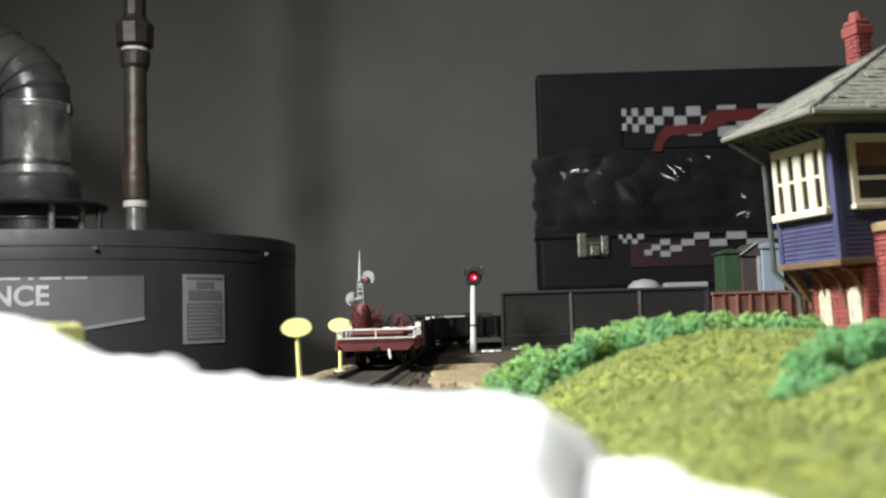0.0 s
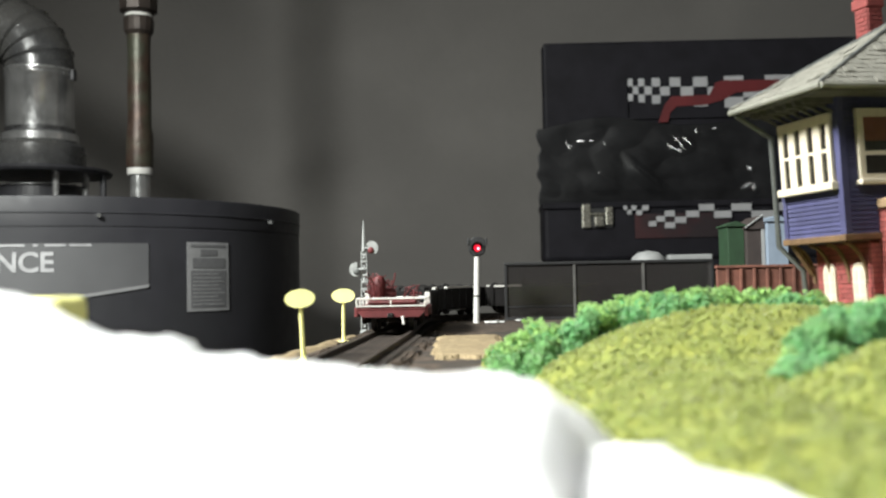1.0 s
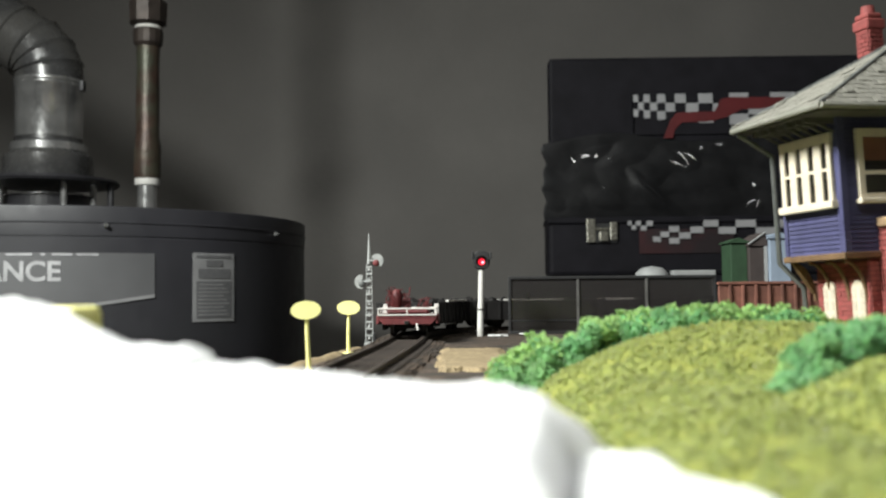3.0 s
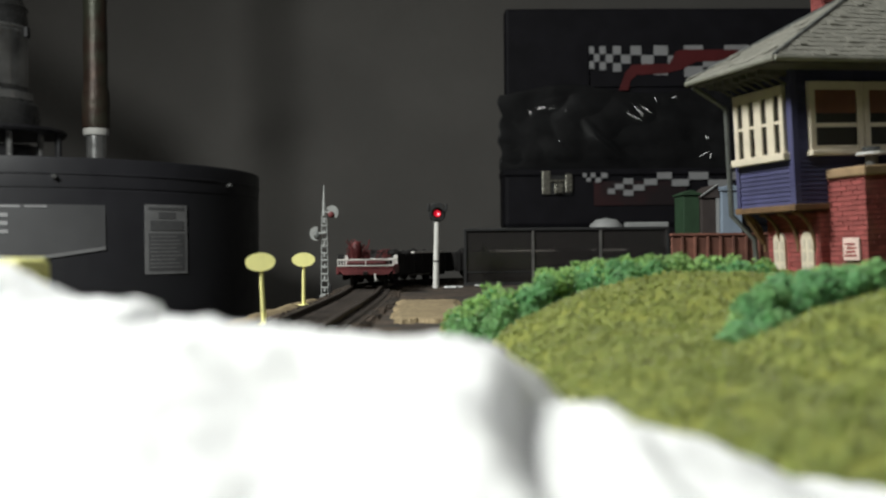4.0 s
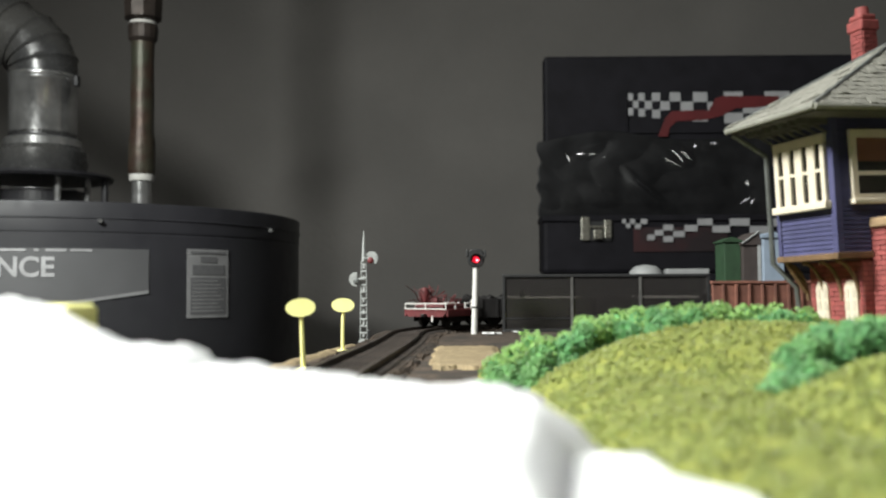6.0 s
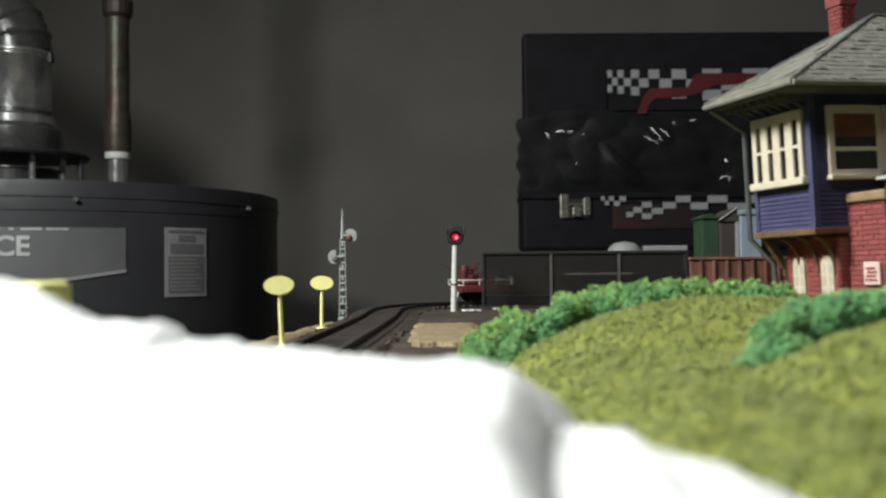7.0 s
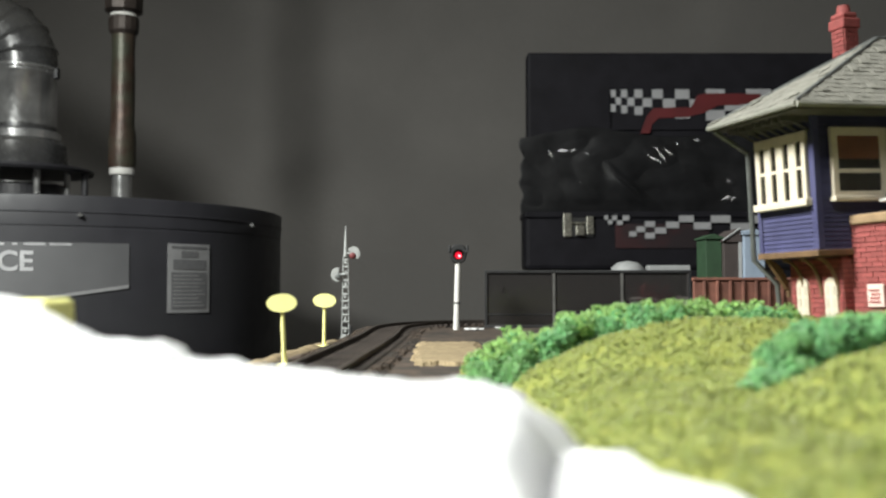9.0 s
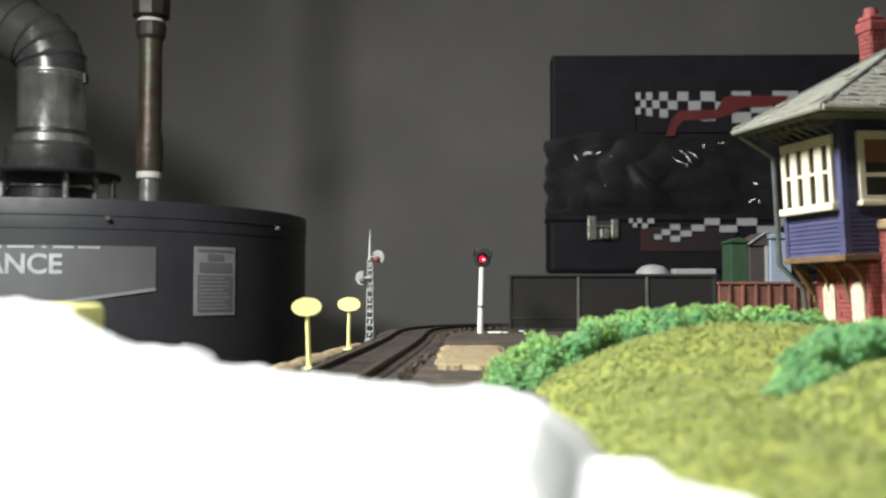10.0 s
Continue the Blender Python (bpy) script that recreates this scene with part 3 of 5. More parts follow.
    part("hood_base", lathe([(0.0, z - 0.003), (0.052, z - 0.003), (0.052, z + 0.026), (0.050, z + 0.030), (0.0, z + 0.030)], 48, centre=(vx, vy)), M["heater_trim"], t)
    part("base_rim", lathe([(0.052, z + 0.0275), (0.0545, z + 0.0280), (0.0545, z + 0.0295), (0.052, z + 0.0300)], 48, centre=(vx, vy)), M["galvanised"], t)
    part("flue_collar", lathe([(0.046, z + 0.0845), (0.0485, z + 0.087), (0.0485, z + 0.096), (0.0440, z + 0.0985)], 48, centre=(vx, vy)), M["galvanised"], t, smooth=True)
    part("collar_gap", lathe([(0.0425, z + 0.0975), (0.0425, z + 0.105)], 48, centre=(vx, vy)), M["heater_trim"], t)
    for a, r in ((-8, 0.064), (172, 0.064), (-50, 0.064), (-130, 0.064), (-2, 0.084), (182, 0.084)):
        p = (vx + r * math.cos(radians(a)), vy + r * math.sin(radians(a)))
        part("hood_leg", tube((*p, z - 0.004), (*p, z + 0.044), 0.0042, n=10), M["galvanised"] if r < 0.07 else M["heater_trim"], t)
    part("flue_pipe", lathe([(0.0425, z + 0.100), (0.0425, z + 0.170), (0.0440, z + 0.172), (0.0440, z + 0.175), (0.0428, z + 0.176), (0.0440, z + 0.178), (0.0440, z + 0.181), (0.0428, z + 0.183)], 48,
                            centre=(vx, vy)), M["galvanised"], t, "dull galvanised flue pipe", True)
    part("flue_clip", box(vx + 0.0415, vy - 0.006, z + 0.168, vx + 0.0475, vy + 0.004, z + 0.182, 0.001), M["heater_trim"], t)
    # segmented elbow that turns west, then the flue goes on upwards
    pts, radii = [(vx, vy, z + 0.178)], [0.0438]
    for i in range(22):
        a = radians(58 * i / 21)
        pts.append((vx - 0.052 * (1 - math.cos(a)), vy, z + 0.184 + 0.052 * math.sin(a)))
        radii.append(0.0458 if i % 7 == 5 else 0.0432)
    last = pts[-1]
    pts += [(last[0] - 0.020, vy, last[2] + 0.0125), (last[0] - 0.022, vy, last[2] + 0.0138), (last[0] - 0.40, vy, last[2] + 0.25)]
    radii += [0.0430, 0.0455, 0.0455]
    part("flue_elbow", sweep(pts, radii, 40), M["flue"], t, "black segmented flue elbow", True)
    # water pipe nipple with corroded riser
    px, py = -0.402, 1.20
    part("nipple", tube((px, py, HTOP), (px, py, HTOP + 0.052), 0.0122, n=24), M["galvanised"], t, smooth=True)
    part("nipple_ring", lathe([(0.0, HTOP + 0.046), (0.0152, HTOP + 0.046), (0.0157, HTOP + 0.049), (0.0157, HTOP + 0.054), (0.0, HTOP + 0.055)], 24, centre=(px, py)), M["tape"], t, smooth=True)
    riser = thing("water_pipe", Matrix(), "corroded brown copper water pipe above the heater", "pipe")
    prof = [(0.0, HTOP + 0.055), (0.0162, HTOP + 0.055), (0.0172, HTOP + 0.062), (0.0168, HTOP + 0.078), (0.0172, HTOP + 0.084), (0.0166, HTOP + 0.098), (0.0146, HTOP + 0.108), (0.0148, HTOP + 0.160),
            (0.0140, HTOP + 0.200), (0.0150, HTOP + 0.230)]
    part("pipe", lathe(prof, 28, centre=(px, py)), M["copper"], riser, smooth=True)
    part("coupling", lathe([(0.0150, HTOP + 0.224), (0.0182, HTOP + 0.229), (0.0190, HTOP + 0.243), (0.0182, HTOP + 0.247)], 16, centre=(px, py)), M["iron"], riser)
    part("tape_ring", lathe([(0.0165, HTOP + 0.2465), (0.0172, HTOP + 0.248), (0.0165, HTOP + 0.251)], 24, centre=(px, py)), M["tape"], riser)
    part("union", lathe([(0.016, HTOP + 0.251), (0.0240, HTOP + 0.255), (0.0248, HTOP + 0.281), (0.018, HTOP + 0.287), (0.0145, HTOP + 0.294), (0.0145, 2.5)], 10, centre=(px, py)), M["iron"], riser)


water_heater()


# ---------------------------------------------------------------- tool case, bag and shelf at the wall
TY = 1.24


def checks(parent, x0, z_top, columns, rows, cell, y, slant, grow, tall, tall_grow, skip=()):
    """A chequered flag of separate thin tiles; cells widen to the east."""
    x = x0
    for i in range(columns):
        w = cell * grow ** i
        z = z_top
        for j in range(rows):
            h = cell * tall * grow ** (i * tall_grow)
            if (i + j) % 2 == 0 and (i, j) not in skip:
                part("check", box(x, y - 0.0012, z - h + slant * i, x + w, y, z + slant * i), M["check_white"], parent)
            z -= h
        x += w


def tool_case():
    shelf = thing("shelf", Matrix(), "dark wooden shelf at the wall", "shelf")
    part("shelf_board", box(0.165, 1.235, 1.284, 1.3, 1.88, 1.298, 0.002), M["black_case"], shelf)
    part("bracket", box(0.30, 1.55, 1.16, 0.33, 1.88, 1.284, 0.002), M["black_case"], shelf)
    part("bracket", box(1.10, 1.55, 1.16, 1.13, 1.88, 1.284, 0.002), M["black_case"], shelf)
    low = thing("tool_case", Matrix(), "black plastic tool case with chequered flag print and chrome latch", "tool case")
    part("case_body", box(0.1120, TY, 1.298, 0.66, TY + 0.062, 1.3725, 0.006), M["black_case"], low)
    part("case_lip", box(0.1108, TY - 0.004, 1.366, 0.662, TY + 0.064, 1.3745, 0.002), M["black_case"], low)
    la = part("latch", box(0.1610, TY - 0.0030, 1.3405, 0.2015, TY - 0.0005, 1.3725, 0.001), M["black"], low, "worn chrome latch")
    part("latch_plate", box(0.1612, TY - 0.0060, 1.3410, 0.1728, TY - 0.0028, 1.3722, 0.0014), M["chrome"], la)
    part("latch_plate", box(0.1915, TY - 0.0060, 1.3440, 0.2012, TY - 0.0028, 1.3680, 0.0014), M["chrome"], la)
    part("latch_hook", box(0.1770, TY - 0.0095, 1.3425, 0.1890, TY - 0.0028, 1.3560, 0.0016), M["chrome"], la)
    part("latch_bar", tube((0.1728, TY - 0.0050, 1.3590), (0.1915, TY - 0.0050, 1.3590), 0.0016, n=10), M["chrome"], la)
    flag = part("flag_print", box(0.2300, TY - 0.0020, 1.3265, 0.352, TY - 0.0008, 1.3580), M["check_dim"], low, "dark red print with white checks")
    checks(flag, 0.2150, 1.3690, 15, 4, 0.0048, TY - 0.0036, 0.0, 1.15, 1.15, 0.32,
           {(0, 2), (2, 2), (1, 3), (3, 3), (0, 3), (4, 2), (5, 1), (6, 0), (8, 0), (9, 3), (10, 2), (11, 3), (12, 2), (13, 3), (14, 2)})
    up = thing("tool_case", Matrix(), "tall black tool case with large chequered flag print", "tool case")
    part("case_body", box(0.1175, TY + 0.02, 1.3745, 0.66, TY + 0.048, 1.5900, 0.004), M["black_case"], up)
    flag = part("flag_print", box(0.226, TY + 0.0168, 1.4850, 0.50, TY + 0.0192, 1.5400), M["black_case"], up, "chequered flag print with red stripe")
    checks(flag, 0.2287, 1.5385, 13, 3, 0.0063, TY + 0.0176, 0.0001, 1.148, 1.56, 0.26, {(6, 2), (12, 2)})
    part("flag_pole", box(0.2280, TY + 0.0168, 1.4870, 0.2297, TY + 0.0168, 1.5290), M["check_white"], flag)
    bm = bmesh.new()
    curve = [(0.2675, 1.4800), (0.2765, 1.5035), (0.2855, 1.5137), (0.3090, 1.5147), (0.3350, 1.5147), (0.3400, 1.5230), (0.3440, 1.5310), (0.3540, 1.5337)]
    prof = curve + [(0.4280, 1.5330), (0.4290, 1.5230), (0.3980, 1.5180), (0.3710, 1.5175), (0.3540, 1.5080), (0.3300, 1.5020), (0.2920, 1.5005), (0.2830, 1.4920), (0.2800, 1.4800)]
    a = [bm.verts.new((x, TY + 0.0155, z)) for x, z in prof]
    b = [bm.verts.new((x, TY + 0.0163, z)) for x, z in prof]
    bm.faces.new(a)
    for i in range(len(a)):
        j = (i + 1) % len(a)
        bm.faces.new((a[i], b[i], b[j], a[j]))
    part("red_stripe", bm, M["check_red"], flag)


def glint_strip(x, y, z, length, width, slope, lean):
    """A narrow sharp fold of film, added as a highlight: runs along x at the given slope, its face turned by lean =
    (west, up).
    """
    n = Vector((-lean[0], -1.0, lean[1])).normalized()
    u = Vector((1.0, 0.0, slope))
    u = (u - n * u.dot(n)).normalized()
    v = n.cross(u)
    bm = bmesh.new()
    rows = []
    for i in range(9):
        k = i / 4 - 1
        w = width * 0.6 * (1 - 0.85 * k * k) * (1 + 0.35 * math.sin(5 * k + x * 300))
        c = Vector((x, y, z)) + u * (k * length) + v * (0.0006 * math.sin(3 * k + z * 200))
        rows.append([bm.verts.new(p) for p in (c - v * w - n * 0.0006, c - v * w * 0.8, c + v * w * 0.8, c + v * w - n * 0.0006)])
    for a, b in zip(rows, rows[1:]):
        for i in range(4):
            j = (i + 1) % 4
            bm.faces.new((a[i], a[j], b[j], b[i]))
    bm.faces.new(rows[0])
    bm.faces.new(rows[-1][::-1])
    return bm


def plastic_bag():
    """Crumpled film draped over the front of the cases, with its sharpest folds added as strips for the glints."""
    t = thing("plastic_bag", Matrix(), "crumpled shiny black plastic bag against the tool case", "plastic bag")
    bm = bmesh.new()
    nx, nz = 220, 100
    grid = []
    for j in range(nz + 1):
        row = []
        for i in range(nx + 1):
            u, v = i / nx, j / nz
            x = 0.108 + 0.40 * u + 0.007 * noise.noise(Vector((v * 6, 2, u))) * (1 - u)
            z = 1.372 + (0.112 + 0.009 * math.sin(u * 8 + 0.6) - 0.016 * (1 - step(0, 0.3, u))) * v
            p = Vector((x * 13 + z * 9, z * 17 - x * 5, 0.5))
            fold = abs(noise.noise(p * 0.6)) * 0.006 + 0.0022 * abs(noise.noise(p * 1.7))
            # a smooth slanting pleat that falls to the east
            d = (z - 1.425) + 0.85 * (x - 0.236)
            if 0.215 < x < 0.33:
                fold += 0.005 * max(0.0, 1 - abs(d + 0.010) / 0.016) * step(0.215, 0.240, x) * (1 - step(0.28, 0.33, x))
            row.append(bm.verts.new((x, TY + 0.014 - fold * min(1, 6 * v * (1 - v) + 0.15), z)))
        grid.append(row)
    for a, b in zip(grid, grid[1:]):
        for i in range(nx):
            bm.faces.new((a[i], a[i + 1], b[i + 1], b[i]))
    film = part("film", bm, M["bag"], t, smooth=True)
    sol = film.modifiers.new("thickness", "SOLIDIFY")
    sol.thickness = 0.0008
    # glints built as separate paler strips, each turned to mirror the lamp
    # x, z, half length, half width, slope, lean to the west and up
    for x, z, half, wide, slope, lean in (
            (0.1460, 1.4500, 0.0055, 0.0005, -1.9, (0.36, 0.07)), (0.1620, 1.4552, 0.0055, 0.0009, 0.10, (0.37, 0.07)), (0.1765, 1.4548, 0.0045, 0.0005, 0.25, (0.38, 0.07)),
            (0.1930, 1.4510, 0.0040, 0.0004, -0.7, (0.44, 0.12)), (0.2830, 1.4435, 0.0120, 0.0004, -0.62, (0.46, 0.08)), (0.2900, 1.4510, 0.0125, 0.0004, -1.25, (0.47, 0.08)),
            (0.3000, 1.4530, 0.0100, 0.0004, -0.85, (0.47, 0.08)), (0.3130, 1.4650, 0.0028, 0.0006, -1.6, (0.48, 0.08)), (0.3370, 1.4685, 0.0040, 0.0006, 0.05, (0.50, 0.09)),
            (0.3800, 1.4150, 0.0030, 0.0008, -1.2, (0.53, 0.11)), (0.3760, 1.3930, 0.0070, 0.0005, 0.45, (0.55, 0.10)), (0.3850, 1.3910, 0.0040, 0.0006, 1.6, (0.54, 0.10)),
            (0.2420, 1.4150, 0.0330, 0.0004, -0.85, (0.62, 0.25)), (0.1850, 1.4130, 0.0020, 0.0006, 1.0, (0.45, 0.10))):
        part("fold", glint_strip(x, TY + 0.0005, z, half, wide, slope, lean), M["bag_glint"], t, "sharp fold strip set to glint")


tool_case()
plastic_bag()


# ---------------------------------------------------------------- signal tower
def siding(w, z0, z1, pitch, plane, parent):
    """Lapped boards on a wall of width w, each by itself; plane maps (along, out, z) to a place."""
    z = z0
    while z < z1 - 1e-6:
        bm = bmesh.new()
        top = min(z + pitch, z1)
        quad = [(0, 0.00055, z), (w, 0.00055, z), (w, 0.0001, top), (0, 0.0001, top)]
        back = [(0, -0.0006, z), (w, -0.0006, z), (w, -0.0006, top), (0, -0.0006, top)]
        a = [bm.verts.new(plane(*q)) for q in quad]
        b = [bm.verts.new(plane(*q)) for q in back]
        bm.faces.new(a)
        bm.faces.new(b[::-1])
        for i in range(4):
            j = (i + 1) % 4
            bm.faces.new((a[i], b[i], b[j], a[j]))
        part("board", bm, M["blue"], parent)
        z = top


SHARED = {}


def block_mesh(name, w, d, h, mat):
    """One mesh for all alike pieces: w along x, d out along -y, h up."""
    key = (name, round(w, 5), round(d, 5), round(h, 5))
    if key not in SHARED:
        bm = box(0, -d, 0, w, 0.0003, h)
        me = bpy.data.meshes.new(name)
        bmesh.ops.recalc_face_normals(bm, faces=bm.faces[:])
        bm.to_mesh(me)
        bm.free()
        me.materials.append(mat)
        SHARED[key] = me
    return SHARED[key]


def laid_bricks(parent, w, z0, z1, m, mat, seed, length=0.0044, course=0.00155):
    """Bricks as pieces on a wall; m stands the wall's plane (x along, -y out) in the thing's space."""
    rng = random.Random(seed)
    z, k = z0, 0
    while z < z1 - course * 0.5:
        x = -length * (0.5 if k % 2 else 0.0)
        while x < w - 0.0004:
            a, b = max(0, x) + 0.00012, min(w, x + length) - 0.00012
            if b - a > 0.0005:
                ob = new("brick", block_mesh("brick", round(b - a, 4), 0.00032, course - 0.00026, mat))
                ob.parent = parent
                ob.matrix_basis = m @ Matrix.Translation((a, rng.uniform(-0.00012, 0.00006), z + 0.00013))
            x += length
        z += course
        k += 1


def laid_slates(parent, a, b, c, d, rows, width, mat, seed, x_most=9.0):
    """Slates as pieces on the slope a-b (eave) to d-c (ridge), up to x_most along the eave."""
    rng = random.Random(seed)
    a, b, c, d = (Vector(p) for p in (a, b, c, d))
    along = (b - a).normalized()
    mid0, mid1 = (a + b) / 2, (c + d) / 2
    up = mid1 - mid0
    up = (up - along * up.dot(along)).normalized()
    n = along.cross(up)
    height = (d - a).dot(up) / rows
    base = Matrix((along, up, n)).transposed().to_4x4()
    me = bpy.data.meshes.new("slate")
    w, h = width * 0.94, height * 1.18
    me.from_pydata([(0, 0, 0.00032), (w, 0, 0.00032), (w, h, 0.0001), (0, h, 0.0001), (0, 0, -0.0001), (w, 0, -0.0001), (w, h, -0.0002), (0, h, -0.0002)], [],
                   [(0, 1, 2, 3), (0, 4, 5, 1), (1, 5, 6, 2), (3, 7, 4, 0)])
    me.materials.append(mat)
    for j in range(rows):
        u = j / rows
        l, r = a.lerp(d, u), b.lerp(c, u)
        l2, r2 = a.lerp(d, min(1, (j + 1) / rows)), b.lerp(c, min(1, (j + 1) / rows))
        x0 = (l2 - a).dot(along) - width * 0.45
        x1 = min((r2 - a).dot(along) + width * 0.45, x_most)
        x = x0 + (width * 0.5 if j % 2 else 0.0)
        while x + w < x1:
            ob = new("slate", me)
            ob.parent = parent
            place = a + along * x + up * (height * j + rng.uniform(-0.08, 0.08) * height) + n * (rng.uniform(0.0, 0.00018) + (0.0004 if rng.random() < 0.08 else 0))
            ob.matrix_basis = Matrix.Translation(place) @ base @ Matrix.Rotation(rng.uniform(-0.02, 0.02), 4, "Z")
            x += width


def brickwork(w, z0, z1, plane, bm, seed=0, length=0.0044, course=0.00155):
    rng = random.Random(seed)
    z, k = z0, 0
    while z < z1 - course * 0.5:
        x = -length * (0.5 if k % 2 else 0.0)
        while x < w:
            a, b = max(0, x) + 0.00012, min(w, x + length) - 0.00012
            if b - a > 0.0004:
                o = rng.uniform(0.00022, 0.00045)
                lo, hi = z + 0.00013, min(z + course, z1) - 0.00013
                f = [bm.verts.new(plane(*q)) for q in ((a, o, lo), (b, o, lo), (b, o, hi), (a, o, hi))]
                r = [bm.verts.new(plane(*q)) for q in ((a, -0.0003, lo), (b, -0.0003, lo), (b, -0.0003, hi), (a, -0.0003, hi))]
                bm.faces.new(f)
                for i in range(4):
                    j = (i + 1) % 4
                    bm.faces.new((f[i], r[i], r[j], f[j]))
            x += length
        z += course
        k += 1
    return bm


def shingles(a, b, c, d, rows, width, bm, seed):
    """Slates on the slope a-b (eave) to d-c (ridge)."""
    rng = random.Random(seed)
    a, b, c, d = (Vector(p) for p in (a, b, c, d))
    n = (b - a).cross(d - a).normalized()
    if n.z < 0:
        n = -n
    for j in range(rows):
        u0, u1 = j / rows, (j + 1.15) / rows
        l0, r0 = a.lerp(d, u0), b.lerp(c, u0)
        l1, r1 = a.lerp(d, min(1, u1)), b.lerp(c, min(1, u1))
        count = max(1, int((r0 - l0).length / width))
        shift = 0.5 if j % 2 else 0.0
        for i in range(-1, count + 1):
            s0, s1 = max(0, (i + shift) / count), min(1, (i + 0.94 + shift) / count)
            if s1 - s0 < 0.1 / count:
                continue
            lift = rng.uniform(0.00015, 0.00035) + (0.00045 if rng.random() < 0.10 else 0.0)
            drop = rng.uniform(-0.1, 0.1) * (l1 - l0).length
            e = (l0 - l1).normalized() * drop
            lowl, lowr = l0.lerp(r0, s0) + e, l0.lerp(r0, s1) + e
            topl, topr = l1.lerp(r1, s0), l1.lerp(r1, s1)
            f = [bm.verts.new(p + n * h) for p, h in ((lowl, lift + 0.0002), (lowr, lift + 0.0002), (topr, 0.00005), (topl, 0.00005))]
            g = [bm.verts.new(p - n * 0.0002) for p in (lowl, lowr)]
            bm.faces.new(f)
            bm.faces.new((f[0], g[0], g[1], f[1]))
    return bm


def arch_window(width, height, parent, at, mat):
    """A small round-headed window on a wall that faces west."""
    bm = bmesh.new()
    out = []
    for i in range(9):
        a = math.pi * i / 8
        out.append((width / 2 * math.cos(a), height - width / 2 + width / 2 * math.sin(a)))
    out = [(width / 2, 0.0)] + out + [(-width / 2, 0.0)]
    f = [bm.verts.new((at[0] - 0.0007, at[1] + y, at[2] + z)) for y, z in out]
    b = [bm.verts.new((at[0] + 0.0005, at[1] + y, at[2] + z)) for y, z in out]
    bm.faces.new(f)
    for i in range(len(f)):
        j = (i + 1) % len(f)
        bm.faces.new((f[i], b[i], b[j], f[j]))
    w = part("window", bm, mat, parent, "cream round-headed window")
    for k in (0, 1):
        for j in range(3):
            y = at[1] + (-0.26 if k else 0.26) * width
            z = at[2] + height * (0.08 + 0.27 * j)
            part("pane", box(at[0] - 0.0009, y - width * 0.13, z, at[0] - 0.00075, y + width * 0.13, z + height * 0.21), M["arch_pane"], w)


def signal_tower():
    W, D = 0.078, 0.0275
    Z0, Z1 = 0.0371, 0.0786
    ZE = Z1 + 0.0028      # eaves
    t = thing("signal_tower", Matrix.Translation((0.1199, 0.295, GROUND)) @ pose(0, 0, 0, 0, -2.5, 0) @ pose(0, 0, 0, 0, 0, 18), "model signal tower, blue boarding over red brick, grey slate roof", "signal tower")
    west = lambda a, o, z: Vector((-o, a, z))
    south = lambda a, o, z: Vector((a, -o, z))
    # upper storey
    up = part("upper_storey", box(0.0006, 0.0006, Z0, W, D, ZE), M["blue"], t, "dark blue boarded upper storey")
    siding(D, Z0, ZE, 0.00145, west, up)
    siding(W, Z0, ZE, 0.00145, south, up)
    part("corner_board", box(-0.0009, -0.0009, Z0, 0.0016, 0.0016, ZE, 0.0002), M["blue"], up)
    part("corner_board", box(-0.0009, D - 0.0010, Z0, 0.0014, D + 0.0008, ZE, 0.0002), M["blue"], up)
    # west window of four lights
    y0, y1, s, h = 0.0018, 0.0264, 0.0525, 0.0748
    win = part("west_window", box(-0.0010, y0, s, 0.0004, y1, h), M["interior"], t, "cream window of four tall lights")
    part("sill", box(-0.0034, y0 - 0.0010, s - 0.0014, 0.0002, y1 + 0.0008, s + 0.0010, 0.0003), M["cream"], win)
    part("head", box(-0.0022, y0 - 0.0002, h - 0.0030, 0.0002, y1 + 0.0002, h, 0.0002), M["cream"], win)
    edges = [0.0, 0.075, 0.175, 0.325, 0.425, 0.575, 0.675, 0.815, 0.912, 1.0]
    for a, b in zip(edges[::2], edges[1::2]):
        part("mullion", box(-0.0022, y0 + a * (y1 - y0), s + 0.0010, 0.0002, y0 + b * (y1 - y0), h - 0.0030, 0.0003), M["cream"], win)
    for a, b in zip(edges[1::2], edges[2::2]):
        ya, yb = y0 + a * (y1 - y0), y0 + b * (y1 - y0)
        part("glazing_bar", box(-0.0020, ya, 0.0628, 0.0, yb, 0.0638), M["cream"], win)
        part("pane", box(-0.0014, ya, s + 0.001, -0.0012, yb, h - 0.003), M["glass"], win)
    # south windows
    for x0 in (0.0056, 0.0272, 0.0488):
        x1 = x0 + 0.0212
        win = part("south_window", box(x0 + 0.001, -0.0008, 0.0530, x1 - 0.001, 0.0004, 0.0742), M["interior"], t, "cream sash window with an orange blind")
        part("jamb", box(x0, -0.0016, 0.0535, x0 + 0.0024, 0.0002, 0.0755, 0.0003), M["cream"], win)
        part("jamb", box(x1 - 0.0024, -0.0016, 0.0535, x1, 0.0002, 0.0755, 0.0003), M["cream"], win)
        part("head", box(x0 + 0.0024, -0.0014, 0.0728, x1 - 0.0024, 0.0002, 0.0755), M["cream"], win)
        part("sash_rail", box(x0 + 0.0024, -0.0013, 0.0610, x1 - 0.0024, 0.0002, 0.0623), M["cream"], win)
        part("bottom_rail", box(x0 + 0.0024, -0.0013, 0.0535, x1 - 0.0024, 0.0002, 0.0552), M["cream"], win)
        part("sill", box(x0 - 0.0008, -0.0030, 0.0520, x1 + 0.0008, 0.0002, 0.0536, 0.0003), M["cream"], win)
